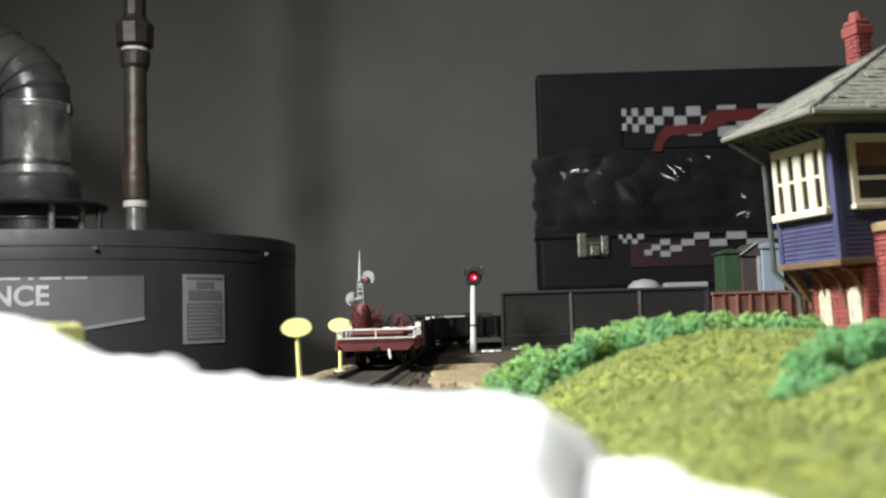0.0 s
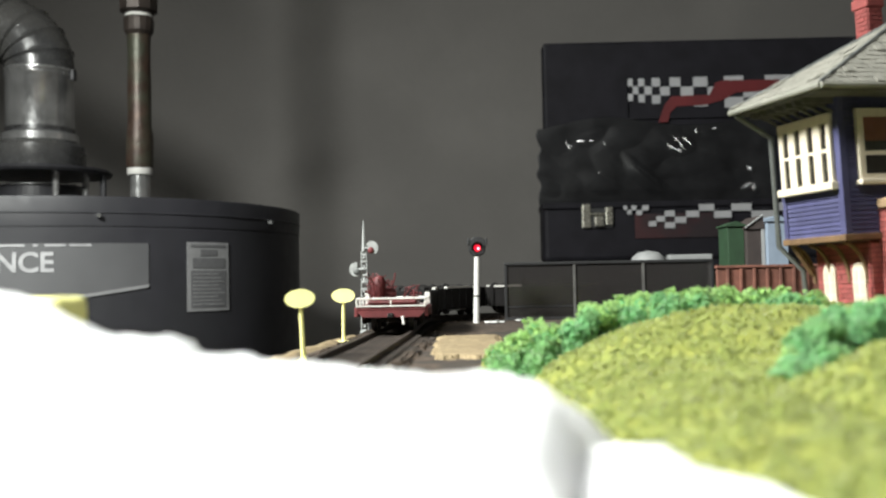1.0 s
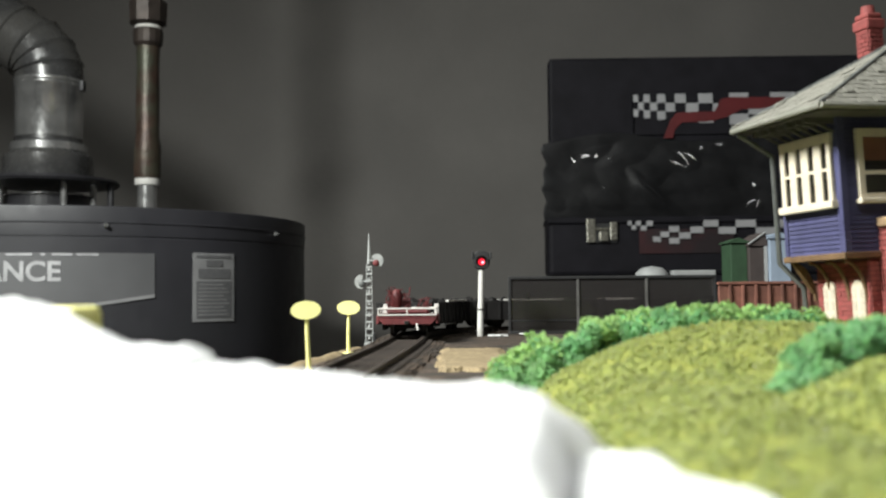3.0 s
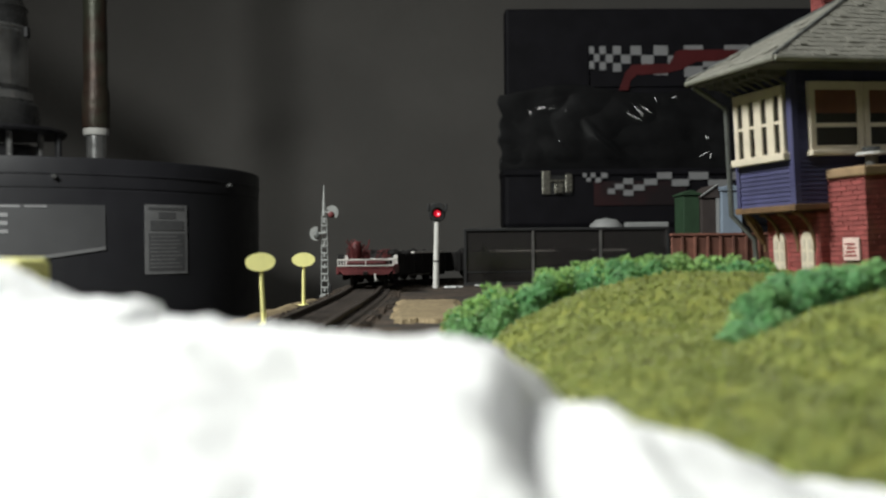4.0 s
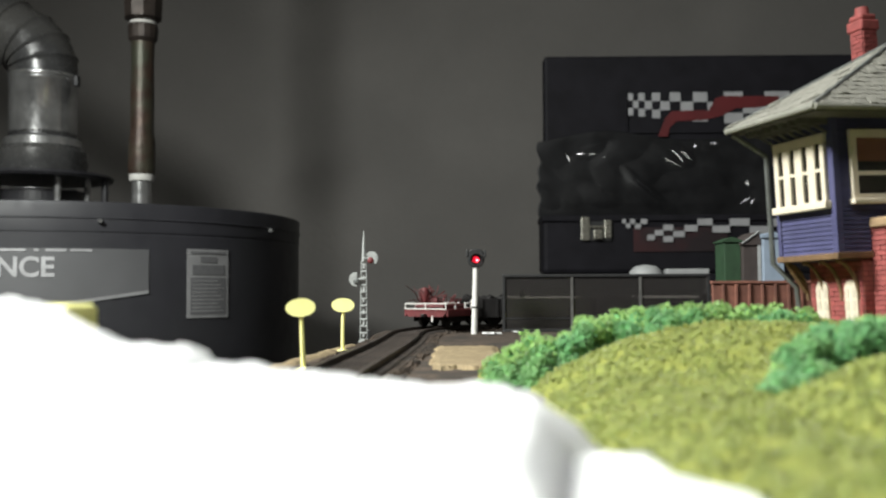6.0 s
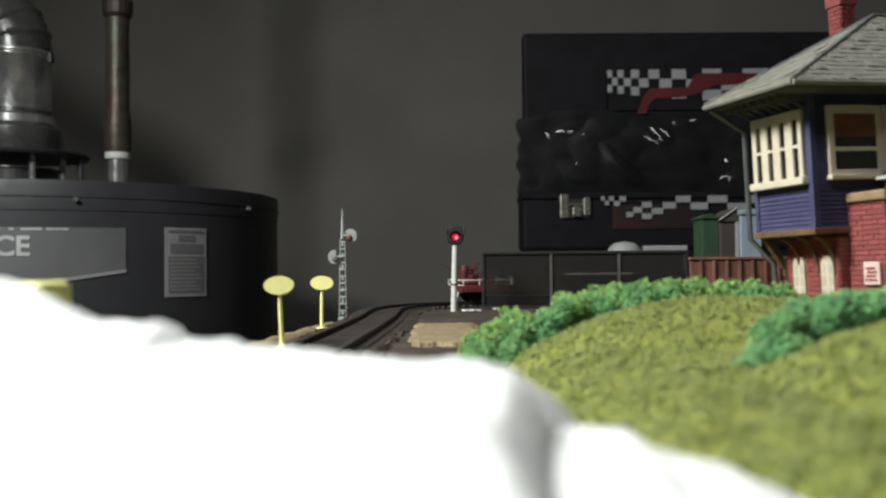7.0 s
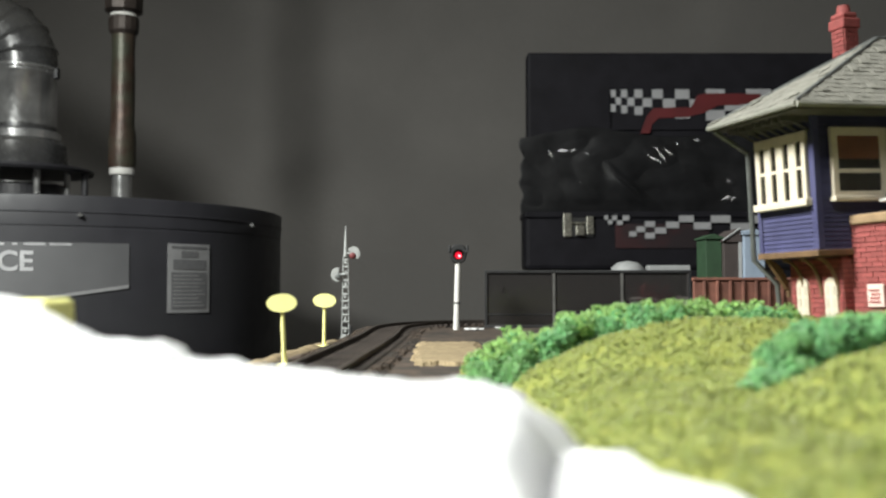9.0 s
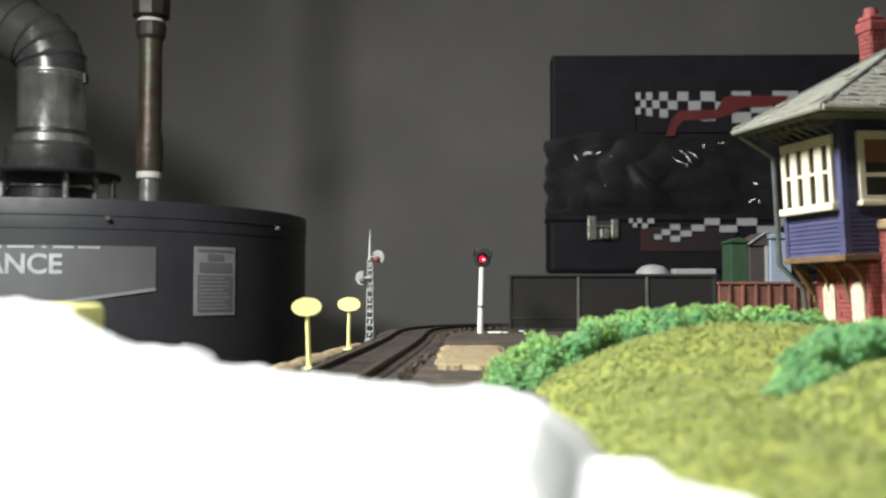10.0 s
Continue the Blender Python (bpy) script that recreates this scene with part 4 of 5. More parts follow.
        part("blind", box(x0 + 0.0024, -0.0011, 0.0655, x1 - 0.0024, -0.0009, 0.0728), M["blind"], win)
        part("pane", box(x0 + 0.0024, -0.00125, 0.0552, x1 - 0.0024, -0.00115, 0.0728), M["glass"], win)
    # brown beam and brackets under the overhang
    part("beam", box(-0.0016, -0.0012, Z0 - 0.0020, W, D + 0.0012, Z0, 0.0003), M["wood"], t)
    for i, y in enumerate((0.0020, 0.0098, 0.0180, 0.0262)):
        pts = []
        for k in range(9):
            a = radians(90 * k / 8)
            pts.append((0.0004 + 0.0078 * math.sin(a), y, Z0 - 0.0026 - 0.0125 * (1 - math.cos(a))))
        bm = sweep(pts, 0.00062, 8)
        part("bracket", bm, M["wood"], t, "brown curved bracket")
    part("corner_bracket", tube((0.0006, D - 0.0010, Z0 - 0.0018), (0.0078, D - 0.0010, Z0 - 0.0120), 0.0011, n=6), M["wood"], t, "orange-brown diagonal corner bracket")
    # brick ground storey
    low = part("ground_storey", box(0.0084, 0.0004, 0.0, W - 0.004, D - 0.003, Z0 - 0.0024), M["mortar"], t, "red brick ground storey")
    laid_bricks(low, D - 0.0034, 0.0, Z0 - 0.0026, Matrix.Translation((0.0084, D - 0.0030, 0)) @ Matrix.Rotation(-math.pi / 2, 4, "Z"), M["brick"], 3)
    part("brickwork", brickwork(W - 0.0124, 0.0, Z0 - 0.0026, lambda a, o, z: Vector((0.0084 + a, 0.0004 - o, z)), bmesh.new(), 4), M["brick"], low)["kind"] = "stuff"
    for y in (0.0048, 0.0182):
        arch_window(0.0055, 0.0148, t, (0.0080, y, 0.0135), M["cream"])
    # projecting brick bay with a stone cap
    bx, by, bz = 0.0122, -0.0161, 0.0445
    bay = part("brick_bay", box(bx + 0.0003, by + 0.0003, 0.0, 0.046, 0.0010, bz), M["mortar"], t, "red brick bay with tan capping")
    laid_bricks(bay, 0.0165, 0.0, bz, Matrix.Translation((bx + 0.0003, by + 0.0165, 0)) @ Matrix.Rotation(-math.pi / 2, 4, "Z"), M["brick"], 5)
    part("brickwork", brickwork(0.0350, 0.0, bz, lambda a, o, z: Vector((bx + a, by + 0.0003 - o, z)), bmesh.new(), 6), M["brick"], bay)["kind"] = "stuff"
    part("capping", box(bx - 0.0012, by - 0.0012, bz, 0.0472, -0.0010, bz + 0.0030, 0.0005), M["capstone"], bay)
    nb = part("notice", box(bx - 0.0012, by + 0.0026, 0.0188, bx - 0.0004, by + 0.0092, 0.0258, 0.0002), M["pink_sign"], bay, "pale pink framed notice")
    for i, (c, d) in enumerate(((0.0036, 0.0084), (0.0040, 0.0080), (0.0036, 0.0074), (0.0042, 0.0082))):
        z = 0.0200 + 0.0012 * i
        part("notice_print", box(bx - 0.0014, by + c, z, bx - 0.00115, by + d, z + 0.0006), M["brick"], nb)
    part("vent_pipe", lathe([(0.0, bz + 0.003), (0.0019, bz + 0.003), (0.0019, bz + 0.0080), (0.0027, bz + 0.0082), (0.0027, bz + 0.0092), (0.0, bz + 0.0092)], 14, centre=(0.0225, -0.0085)),
         M["pipe_grey"], bay, "grey green vent pipe", True)
    part("vent_flange", lathe([(0.0027, bz + 0.0066), (0.0046, bz + 0.0068), (0.0046, bz + 0.0076), (0.0027, bz + 0.0078)], 14, centre=(0.0225, -0.0085)), M["letter"], bay)
    # hipped roof
    o, ow = 0.0112, 0.0146
    e = [(-ow, -o, ZE), (W + o, -o, ZE), (W + o, D + 0.0065, ZE), (-ow, D + 0.0065, ZE)]
    rz = Z1 + 0.0302
    r0, r1 = (0.0405, D / 2, rz), (W - 0.022, D / 2, rz)
    bm = bmesh.new()
    ev = [bm.verts.new(p) for p in e]
    lv = [bm.verts.new((p[0], p[1], p[2] - 0.0014)) for p in e]
    a, b = bm.verts.new(r0), bm.verts.new(r1)
    for f in ((ev[0], ev[1], b, a), (ev[1], ev[2], b), (ev[2], ev[3], a, b), (ev[3], ev[0], a), tuple(lv[::-1])):
        bm.faces.new(f)
    for i in range(4):
        j = (i + 1) % 4
        bm.faces.new((lv[i], lv[j], ev[j], ev[i]))
    roof = part("roof", bm, M["roof"], t, "grey slate hipped roof")
    laid_slates(roof, e[0], e[1], r1, r0, 16, 0.0030, M["roof"], 1, 0.060)
    laid_slates(roof, e[3], e[0], r0, r0, 16, 0.0030, M["roof"], 2)
    part("slating", shingles(e[2], e[3], r0, r1, 16, 0.0030, bmesh.new(), 3), M["roof"], roof)["kind"] = "stuff"
    for p, q in ((e[0], r0), (e[3], r0), (e[1], r1), (e[2], r1), (r0, r1)):
        part("hip_cap", tube(Vector(p) + Vector((0, 0, 0.0002)), Vector(q) + Vector((0, 0, 0.0003)), 0.0006, n=6), M["pipe_grey"], roof)
    for p, q in ((e[3], e[0]), (e[0], e[1])):
        part("gutter", tube(Vector(p) - Vector((0, 0, 0.0008)), Vector(q) - Vector((0, 0, 0.0008)), 0.0010, n=8), M["roof"], roof)
    part("soffit", box(-ow + 0.001, -o + 0.001, ZE - 0.0022, W + o - 0.001, D + 0.0055, ZE - 0.0015), M["dark_post"], roof)
    for i in range(7):
        y = 0.0003 + i * 0.0043
        part("rafter", box(-ow + 0.0030, y, ZE - 0.0040, 0.0, y + 0.0013, ZE - 0.0022), M["dark_post"], roof)
        part("strut", tube((-0.0075, y + 0.0006, ZE - 0.0036), (-0.0004, y + 0.0006, ZE - 0.0068), 0.00045, n=5), M["dark_post"], roof)
    # chimney
    cx, cy = 0.0430, 0.0315
    ch = part("chimney", box(cx - 0.0030, cy - 0.0030, Z1 + 0.004, cx + 0.0030, cy + 0.0030, 0.1190), M["mortar"], t, "red brick chimney with stepped top")
    laid_bricks(ch, 0.0060, Z1 + 0.004, 0.1185, Matrix.Translation((cx - 0.0030, cy + 0.0030, 0)) @ Matrix.Rotation(-math.pi / 2, 4, "Z"), M["chimney"], 8, 0.0030)
    laid_bricks(ch, 0.0060, Z1 + 0.004, 0.1185, Matrix.Translation((cx - 0.0030, cy - 0.0030, 0)), M["chimney"], 9, 0.0030)
    part("chimney_top", box(cx - 0.0039, cy - 0.0039, 0.1166, cx + 0.0039, cy + 0.0039, 0.1204, 0.0006), M["chimney"], ch)
    part("chimney_top", box(cx - 0.0033, cy - 0.0033, 0.1204, cx + 0.0033, cy + 0.0033, 0.1226, 0.0008), M["chimney"], ch)
    part("chimney_pot", lathe([(0.0, 0.1226), (0.0026, 0.1226), (0.0022, 0.1254), (0.0, 0.1256)], 12, centre=(cx, cy)), M["chimney"], ch, smooth=True)
    # downpipe at the far west corner
    pts = [(-ow + 0.001, D + 0.0045, ZE - 0.002), (-0.0022, D + 0.0024, ZE - 0.010), (-0.0022, D + 0.0024, 0.0350), (0.0056, D + 0.0010, 0.0265), (0.0062, D + 0.0004, 0.0)]
    bm = sweep(pts, 0.00092, 10)
    part("downpipe", bm, M["pipe_grey"], t, "grey metal downpipe", True)


signal_tower()


# ---------------------------------------------------------------- fence, sheds, screen
def fence():
    t = thing("fence", pose(0.1122, 0.42, GROUND, 0, 0, 0), "rust brown ribbed board fence behind the hill", "fence")
    part("rail", box(0.0, -0.0006, 0.0285, 0.0460, 0.0030, 0.0297, 0.0002), M["rust"], t)
    part("backing", box(0.0004, 0.0012, 0.0, 0.0456, 0.0024, 0.0285), M["rust"], t)
    for i in range(8):
        x = 0.0003 + i * 0.00573
        part("board", box(x, 0.0, 0.0, x + 0.0044, 0.0012, 0.0280 + 0.0003 * (i % 2), 0.0003), M["rust"], t)
        part("batten", box(x + 0.0040, -0.0009, 0.0, x + 0.0052, 0.0002, 0.0283, 0.0002), M["rust"], t)


def shed(x, y, w, d, h, mat, label, gable=None, roof_mat=None, rise=0.005, peak=0.5):
    t = thing("model_shed", pose(x, y, GROUND), label, "shed", "sheds behind the fence")
    part("body", box(0, 0, 0, w, d, h, 0.0004), mat, t)
    bm = bmesh.new()
    prof = [(-0.001, h), (w + 0.001, h), (w + 0.001, h + 0.0008), (w * peak, h + rise), (-0.001, h + 0.0008)]
    a = [bm.verts.new((px, -0.001, pz)) for px, pz in prof]
    b = [bm.verts.new((px, d + 0.001, pz)) for px, pz in prof]
    bm.faces.new(a)
    bm.faces.new(b[::-1])
    for i in range(len(a)):
        j = (i + 1) % len(a)
        bm.faces.new((a[i], a[j], b[j], b[i]))
    part("roof", bm, roof_mat or mat, t)
    if gable:
        part("corner_trim", box(w - 0.001, -0.0008, 0, w + 0.0008, 0.0008, h), gable, t)
        part("roof_trim", tube((-0.001, -0.0014, h + 0.0008), (w * peak, -0.0014, h + rise), 0.0005, n=6), gable, t)
    return t


def screen():
    """A smoked guard before the track: the train runs behind its panes."""
    t = thing("glazed_screen", pose(0.0285, 0.600, GROUND), "black framed guard screen with smoked panes along the track", "guard screen")
    w, h = 0.1305, 0.0362
    part("top_rail", box(0, -0.0012, h - 0.0018, w, 0.0022, h, 0.0003), M["black"], t)
    part("bottom_rail", box(0, -0.0012, -0.0004, w, 0.0022, 0.0018, 0.0003), M["black"], t)
    part("middle_rail", box(0.0010, -0.0004, 0.0080, w - 0.0010, 0.0010, 0.0088), M["black"], t)
    for i in range(4):
        x = i * (w - 0.0016) / 3
        part("post", box(x, -0.0010, 0.0018, x + 0.0016, 0.0014, h - 0.0018, 0.0002), M["dark_post"] if i in (1, 2) else M["black"], t, "worn grey post" if i in (1, 2) else "")
        part("foot", box(x - 0.0006, -0.0030, -0.0004, x + 0.0022, 0.0045, 0.0008, 0.0002), M["black"], t)
    for i in range(3):
        x = i * (w - 0.0016) / 3 + 0.0016
        part("pane", box(x, 0.0, 0.0018, x + (w - 0.0016) / 3 - 0.0016, 0.0005, h - 0.0018), M["tint"], t, "dusty smoked pane")
    part("sticker", lathe([(0.0, 0.0212), (0.0013, 0.0218), (0.0017, 0.0238), (0.0010, 0.0260), (0.0, 0.0264)], 10, centre=(0.0129, 0.0030)), M["dark_post"], t, "small grey ornament behind the pane")


def small_things_behind():
    d = tagged(finish(lathe([(0.0, 0.0), (0.0150, 0.0), (0.0150, 0.026), (0.0148, 0.034), (0.0130, 0.0415), (0.0085, 0.0455), (0.0, 0.0470)], 32), "dome_lid", M["pale"], smooth=True),
               "pale grey rounded plastic lid behind the dark backing board", "lid")
    d.matrix_basis = pose(0.1535, 0.775, GROUND)
    board = thing("backing_board", pose(0.0355, 0.728, GROUND), "low dark backing board behind the track and its screen", "board")
    part("board", box(0, 0, 0, 0.1540, 0.003, 0.0370, 0.0003), M["black"], board)
    part("top_strip", box(-0.0006, -0.0010, 0.0370, 0.1546, 0.0040, 0.0380, 0.0002), M["black"], board)
    for x in (0.010, 0.072, 0.138):
        part("foot", box(x, 0.003, 0, x + 0.006, 0.020, 0.004, 0.0003), M["black"], board)
    b = tagged(finish(box(0, 0, 0, 0.0345, 0.012, 0.0432, 0.001), "pale_block", M["pale"]), "low white block behind the dark backing board", "block")
    b.matrix_basis = pose(0.1690, 0.768, GROUND)


fence()
shed(0.1572, 0.560, 0.0096, 0.02, 0.0540, M["green_shed"], "small green painted model shed", rise=0.003)
shed(0.1668, 0.556, 0.0095, 0.03, 0.0520, M["brown_shed"], "small grey brown model shed with pale trim", M["pale"], M["brown_shed"], 0.0080, 0.98)
shed(0.1775, 0.552, 0.0120, 0.03, 0.0560, M["pale_blue"], "small pale blue model shed", rise=0.0035)
screen()
small_things_behind()


# ---------------------------------------------------------------- lineside signs and signals
def oval_sign(x, y, tall, lean):
    t = thing("oval_sign", pose(x, y, GROUND + 0.0003, 0, lean, 0), "plain yellow oval lineside sign on a thin post", "sign", "yellow oval signs")
    bm = bmesh.new()
    n = 28
    f = [bm.verts.new((0.0049 * math.cos(2 * math.pi * i / n), -0.0006, tall - 0.003 + 0.0030 * math.sin(2 * math.pi * i / n))) for i in range(n)]
    b = [bm.verts.new((0.0049 * math.cos(2 * math.pi * i / n), 0.0004, tall - 0.003 + 0.0030 * math.sin(2 * math.pi * i / n))) for i in range(n)]
    bm.faces.new(f)
    bm.faces.new(b[::-1])
    for i in range(n):
        j = (i + 1) % n
        bm.faces.new((f[i], b[i], b[j], f[j]))
    part("plate", bm, M["yellow"], t)
    part("post", tube((0, 0.0006, 0), (0, 0.0006, tall - 0.004), 0.0008, 0.0007, 8), M["yellow"], t)
    part("foot", lathe([(0.0, 0.0), (0.0026, 0.0), (0.0024, 0.0006), (0.0, 0.0009)], 16), M["yellow"], t)


def red_signal():
    t = thing("colour_light_signal", pose(0.0100, 0.57, GROUND, 0, 1.6, 0), "white post with black signal head showing red", "signal")
    part("post", tube((0, 0, 0), (0, 0, 0.0400), 0.0019, 0.0017, 14), M["white_post"], t, "white painted post", True)
    part("band", tube((0, 0, 0.0157), (0, 0, 0.0166), 0.0021, n=14), M["black"], t)
    out = [(0.0050 * math.copysign(abs(math.cos(q)) ** 0.75, math.cos(q)), 0.0456 + 0.0056 * math.copysign(abs(math.sin(q)) ** 0.75, math.sin(q))) for q in (2 * math.pi * i / 24 for i in range(24))]
    bm = bmesh.new()
    rings = [[bm.verts.new((x * k, y, 0.0456 + (z - 0.0456) * k)) for x, z in out] for k, y in ((0.90, -0.0026), (1.0, -0.0020), (1.0, 0.0014), (0.80, 0.0024))]
    for r, q in zip(rings, rings[1:]):
        for i in range(24):
            bm.faces.new((r[i], r[(i + 1) % 24], q[(i + 1) % 24], q[i]))
    bm.faces.new(rings[0])
    bm.faces.new(rings[-1][::-1])
    head = part("head", bm, M["black"], t, "black rounded signal head")
    part("ear", box(-0.0060, -0.0030, 0.0462, -0.0046, 0.0, 0.0506, 0.0004), M["black"], head)
    part("ear", box(0.0046, -0.0030, 0.0462, 0.0060, 0.0, 0.0506, 0.0004), M["black"], head)
    bm = bmesh.new()
    for i in range(12):
        a0, a1 = radians(-10 + 200 * i / 12), radians(-10 + 200 * (i + 1) / 12)
        vs = [bm.verts.new((0.0034 * math.cos(a) * k, y, 0.0448 + 0.0034 * math.sin(a) * k)) for a, y, k in
              ((a0, -0.0022, 1), (a1, -0.0022, 1), (a1, -0.0055, 1), (a0, -0.0055, 1), (a0, -0.0022, 1.12), (a1, -0.0022, 1.12), (a1, -0.0055, 1.12), (a0, -0.0055, 1.12))]
        for f in ((0, 1, 2, 3), (4, 7, 6, 5), (3, 2, 6, 7), (0, 4, 5, 1)):
            bm.faces.new([vs[q] for q in f])
    part("visor", bm, M["black"], head)
    lens = bmesh.new()
    made = bmesh.ops.create_uvsphere(lens, u_segments=16, v_segments=10, radius=0.0023)["verts"]
    for v in made:
        v.co = Vector((v.co.x, -0.0022 + v.co.y * 0.5, 0.0446 + v.co.z))
    ln = part("lens", lens, M["led"], head, "glowing red lens", True)
    core = bmesh.new()
    made = bmesh.ops.create_uvsphere(core, u_segments=12, v_segments=8, radius=0.0008)["verts"]
    for v in made:
        v.co = Vector((v.co.x + 0.0007, -0.0034 + v.co.y * 0.5, 0.0442 + v.co.z))
    part("lamp", core, M["led_core"], ln, "bright lamp behind the lens", True)


def semaphore():
    t = thing("semaphore_signal", pose(-0.0494, 0.50, GROUND - 0.0012), "grey lattice semaphore signal with two crescent spectacle plates", "signal")
    for x in (-0.0019, 0.0019):
        part("mast_leg", tube((x, 0, 0), (x * 0.65, 0, 0.0430), 0.00030, n=6), M["silver"], t)
    for i in range(12):
        z = 0.0015 + i * 0.0036
        w = 0.0019 - 0.00066 * z / 0.043
        part("rung", tube((-w, 0, z), (w, 0, z), 0.00055, n=6), M["silver"], t)
    for i in range(7):
        z = 0.0045 + i * 0.0060
        part("gusset", tube((0, 0, z - 0.0013), (0, 0, z + 0.0013), 0.0008, 0.0003, 6), M["silver"], t)
    part("base", box(-0.0026, -0.0016, -0.0002, 0.0026, 0.0016, 0.0012, 0.0002), M["silver"], t)
    part("relay_box", box(0.0018, -0.0010, 0.0, 0.0034, 0.0010, 0.0065, 0.0003), M["black"], t)
    part("blade", tube((0, 0, 0.0428), (0, 0, 0.0590), 0.0012, 0.0003, 6), M["silver"], t, "upright grey arm")
    for x, z, m, lb in ((0.0042, 0.0445, "silver", ""), (-0.0042, 0.0335, "silver", "")):
        bm = bmesh.new()
        n = 16
        sgn = 1 if x > 0 else -1
        first, last = (-55, 150) if sgn > 0 else (75, 285)
        arc = [radians(first + (last - first) * i / n) for i in range(n + 1)]
        out = [(0.0034 * math.cos(q), 0.0037 * math.sin(q)) for q in arc] + [(0.0009 * math.cos(q) - 0.0004 * sgn, 0.0010 * math.sin(q) - 0.0004) for q in arc[::-1]]
        m = len(out)
        f = [bm.verts.new((x + p, -0.0012, z + q)) for p, q in out]
        b = [bm.verts.new((x + p, -0.0002, z + q)) for p, q in out]
        bm.faces.new(f)
        bm.faces.new(b[::-1])
        for i in range(m):
            j = (i + 1) % m
            bm.faces.new((f[i], b[i], b[j], f[j]))
        disc = part("spectacle", bm, M["silver"], t, "pale crescent spectacle plate")
        part("spectacle_arm", tube((0, -0.0006, z), (x, -0.0006, z), 0.0006, n=6), M["silver"], disc)
        bm = bmesh.new()
        made = bmesh.ops.create_uvsphere(bm, u_segments=12, v_segments=8, radius=0.0017)["verts"]
        for v in made:
            v.co = Vector((x - 0.0004 * sgn + v.co.x, -0.0013 + v.co.y * 0.4, z - 0.0012 + v.co.z))
        part("roundel", bm, M["red_car"] if x > 0 else M["pipe_grey"], disc, "red roundel" if x > 0 else "", True)


oval_sign(-0.0500, 0.307, 0.0232, -2.5)
oval_sign(-0.0490, 0.404, 0.0226, 0.6)
red_signal()
semaphore()
yb = tagged(finish(box(0, 0, 0, 0.0120, 0.012, 0.0256, 0.0012), "yellow_block", M["yellow"]), "yellow painted block behind the snow bank", "block")
yb.matrix_basis = pose(-0.0690, 0.138, GROUND - 0.0018)
def white_scrap(x, y, wide, deep, seed):
    rng = random.Random(seed)
    n = 14
    ring = [(wide / 2 * rng.uniform(0.62, 1.1) * math.cos(2 * math.pi * i / n), deep / 2 * rng.uniform(0.55, 1.1) * math.sin(2 * math.pi * i / n)) for i in range(n)]
    bit = tagged(finish(prism(ring, 0.0, 0.0009), "white_scrap", M["letter"]), "torn scrap of white card lying beside the signal", "scrap", "white scraps")
    bit.matrix_basis = pose(x, y, GROUND + 0.0003)


white_scrap(0.0205, 0.568, 0.0125, 0.0060, 3)
white_scrap(0.0362, 0.588, 0.0045, 0.0050, 4)


# ---------------------------------------------------------------- train
def truck(parent, y):
    bogie = part("bogie", box(-0.0110, y - 0.0090, 0.0045, 0.0110, y + 0.0090, 0.0070, 0.0006), M["black_car"], parent)
    for dy in (-0.0062, 0.0062):
        for sx in (-0.00825, 0.00825):
            part("wheel", tube((sx - 0.0011, y + dy, 0.0046), (sx + 0.0011, y + dy, 0.0046), 0.0048, n=18), M["wheel"], bogie)
        part("axle", tube((-0.0085, y + dy, 0.0046), (0.0085, y + dy, 0.0046), 0.0010, n=8), M["wheel"], bogie)
    for sx in (-0.0125, 0.0125):
        part("side_frame", box(sx - 0.001, y - 0.0105, 0.0030, sx + 0.001, y + 0.0105, 0.0072, 0.0006), M["black_car"], bogie)


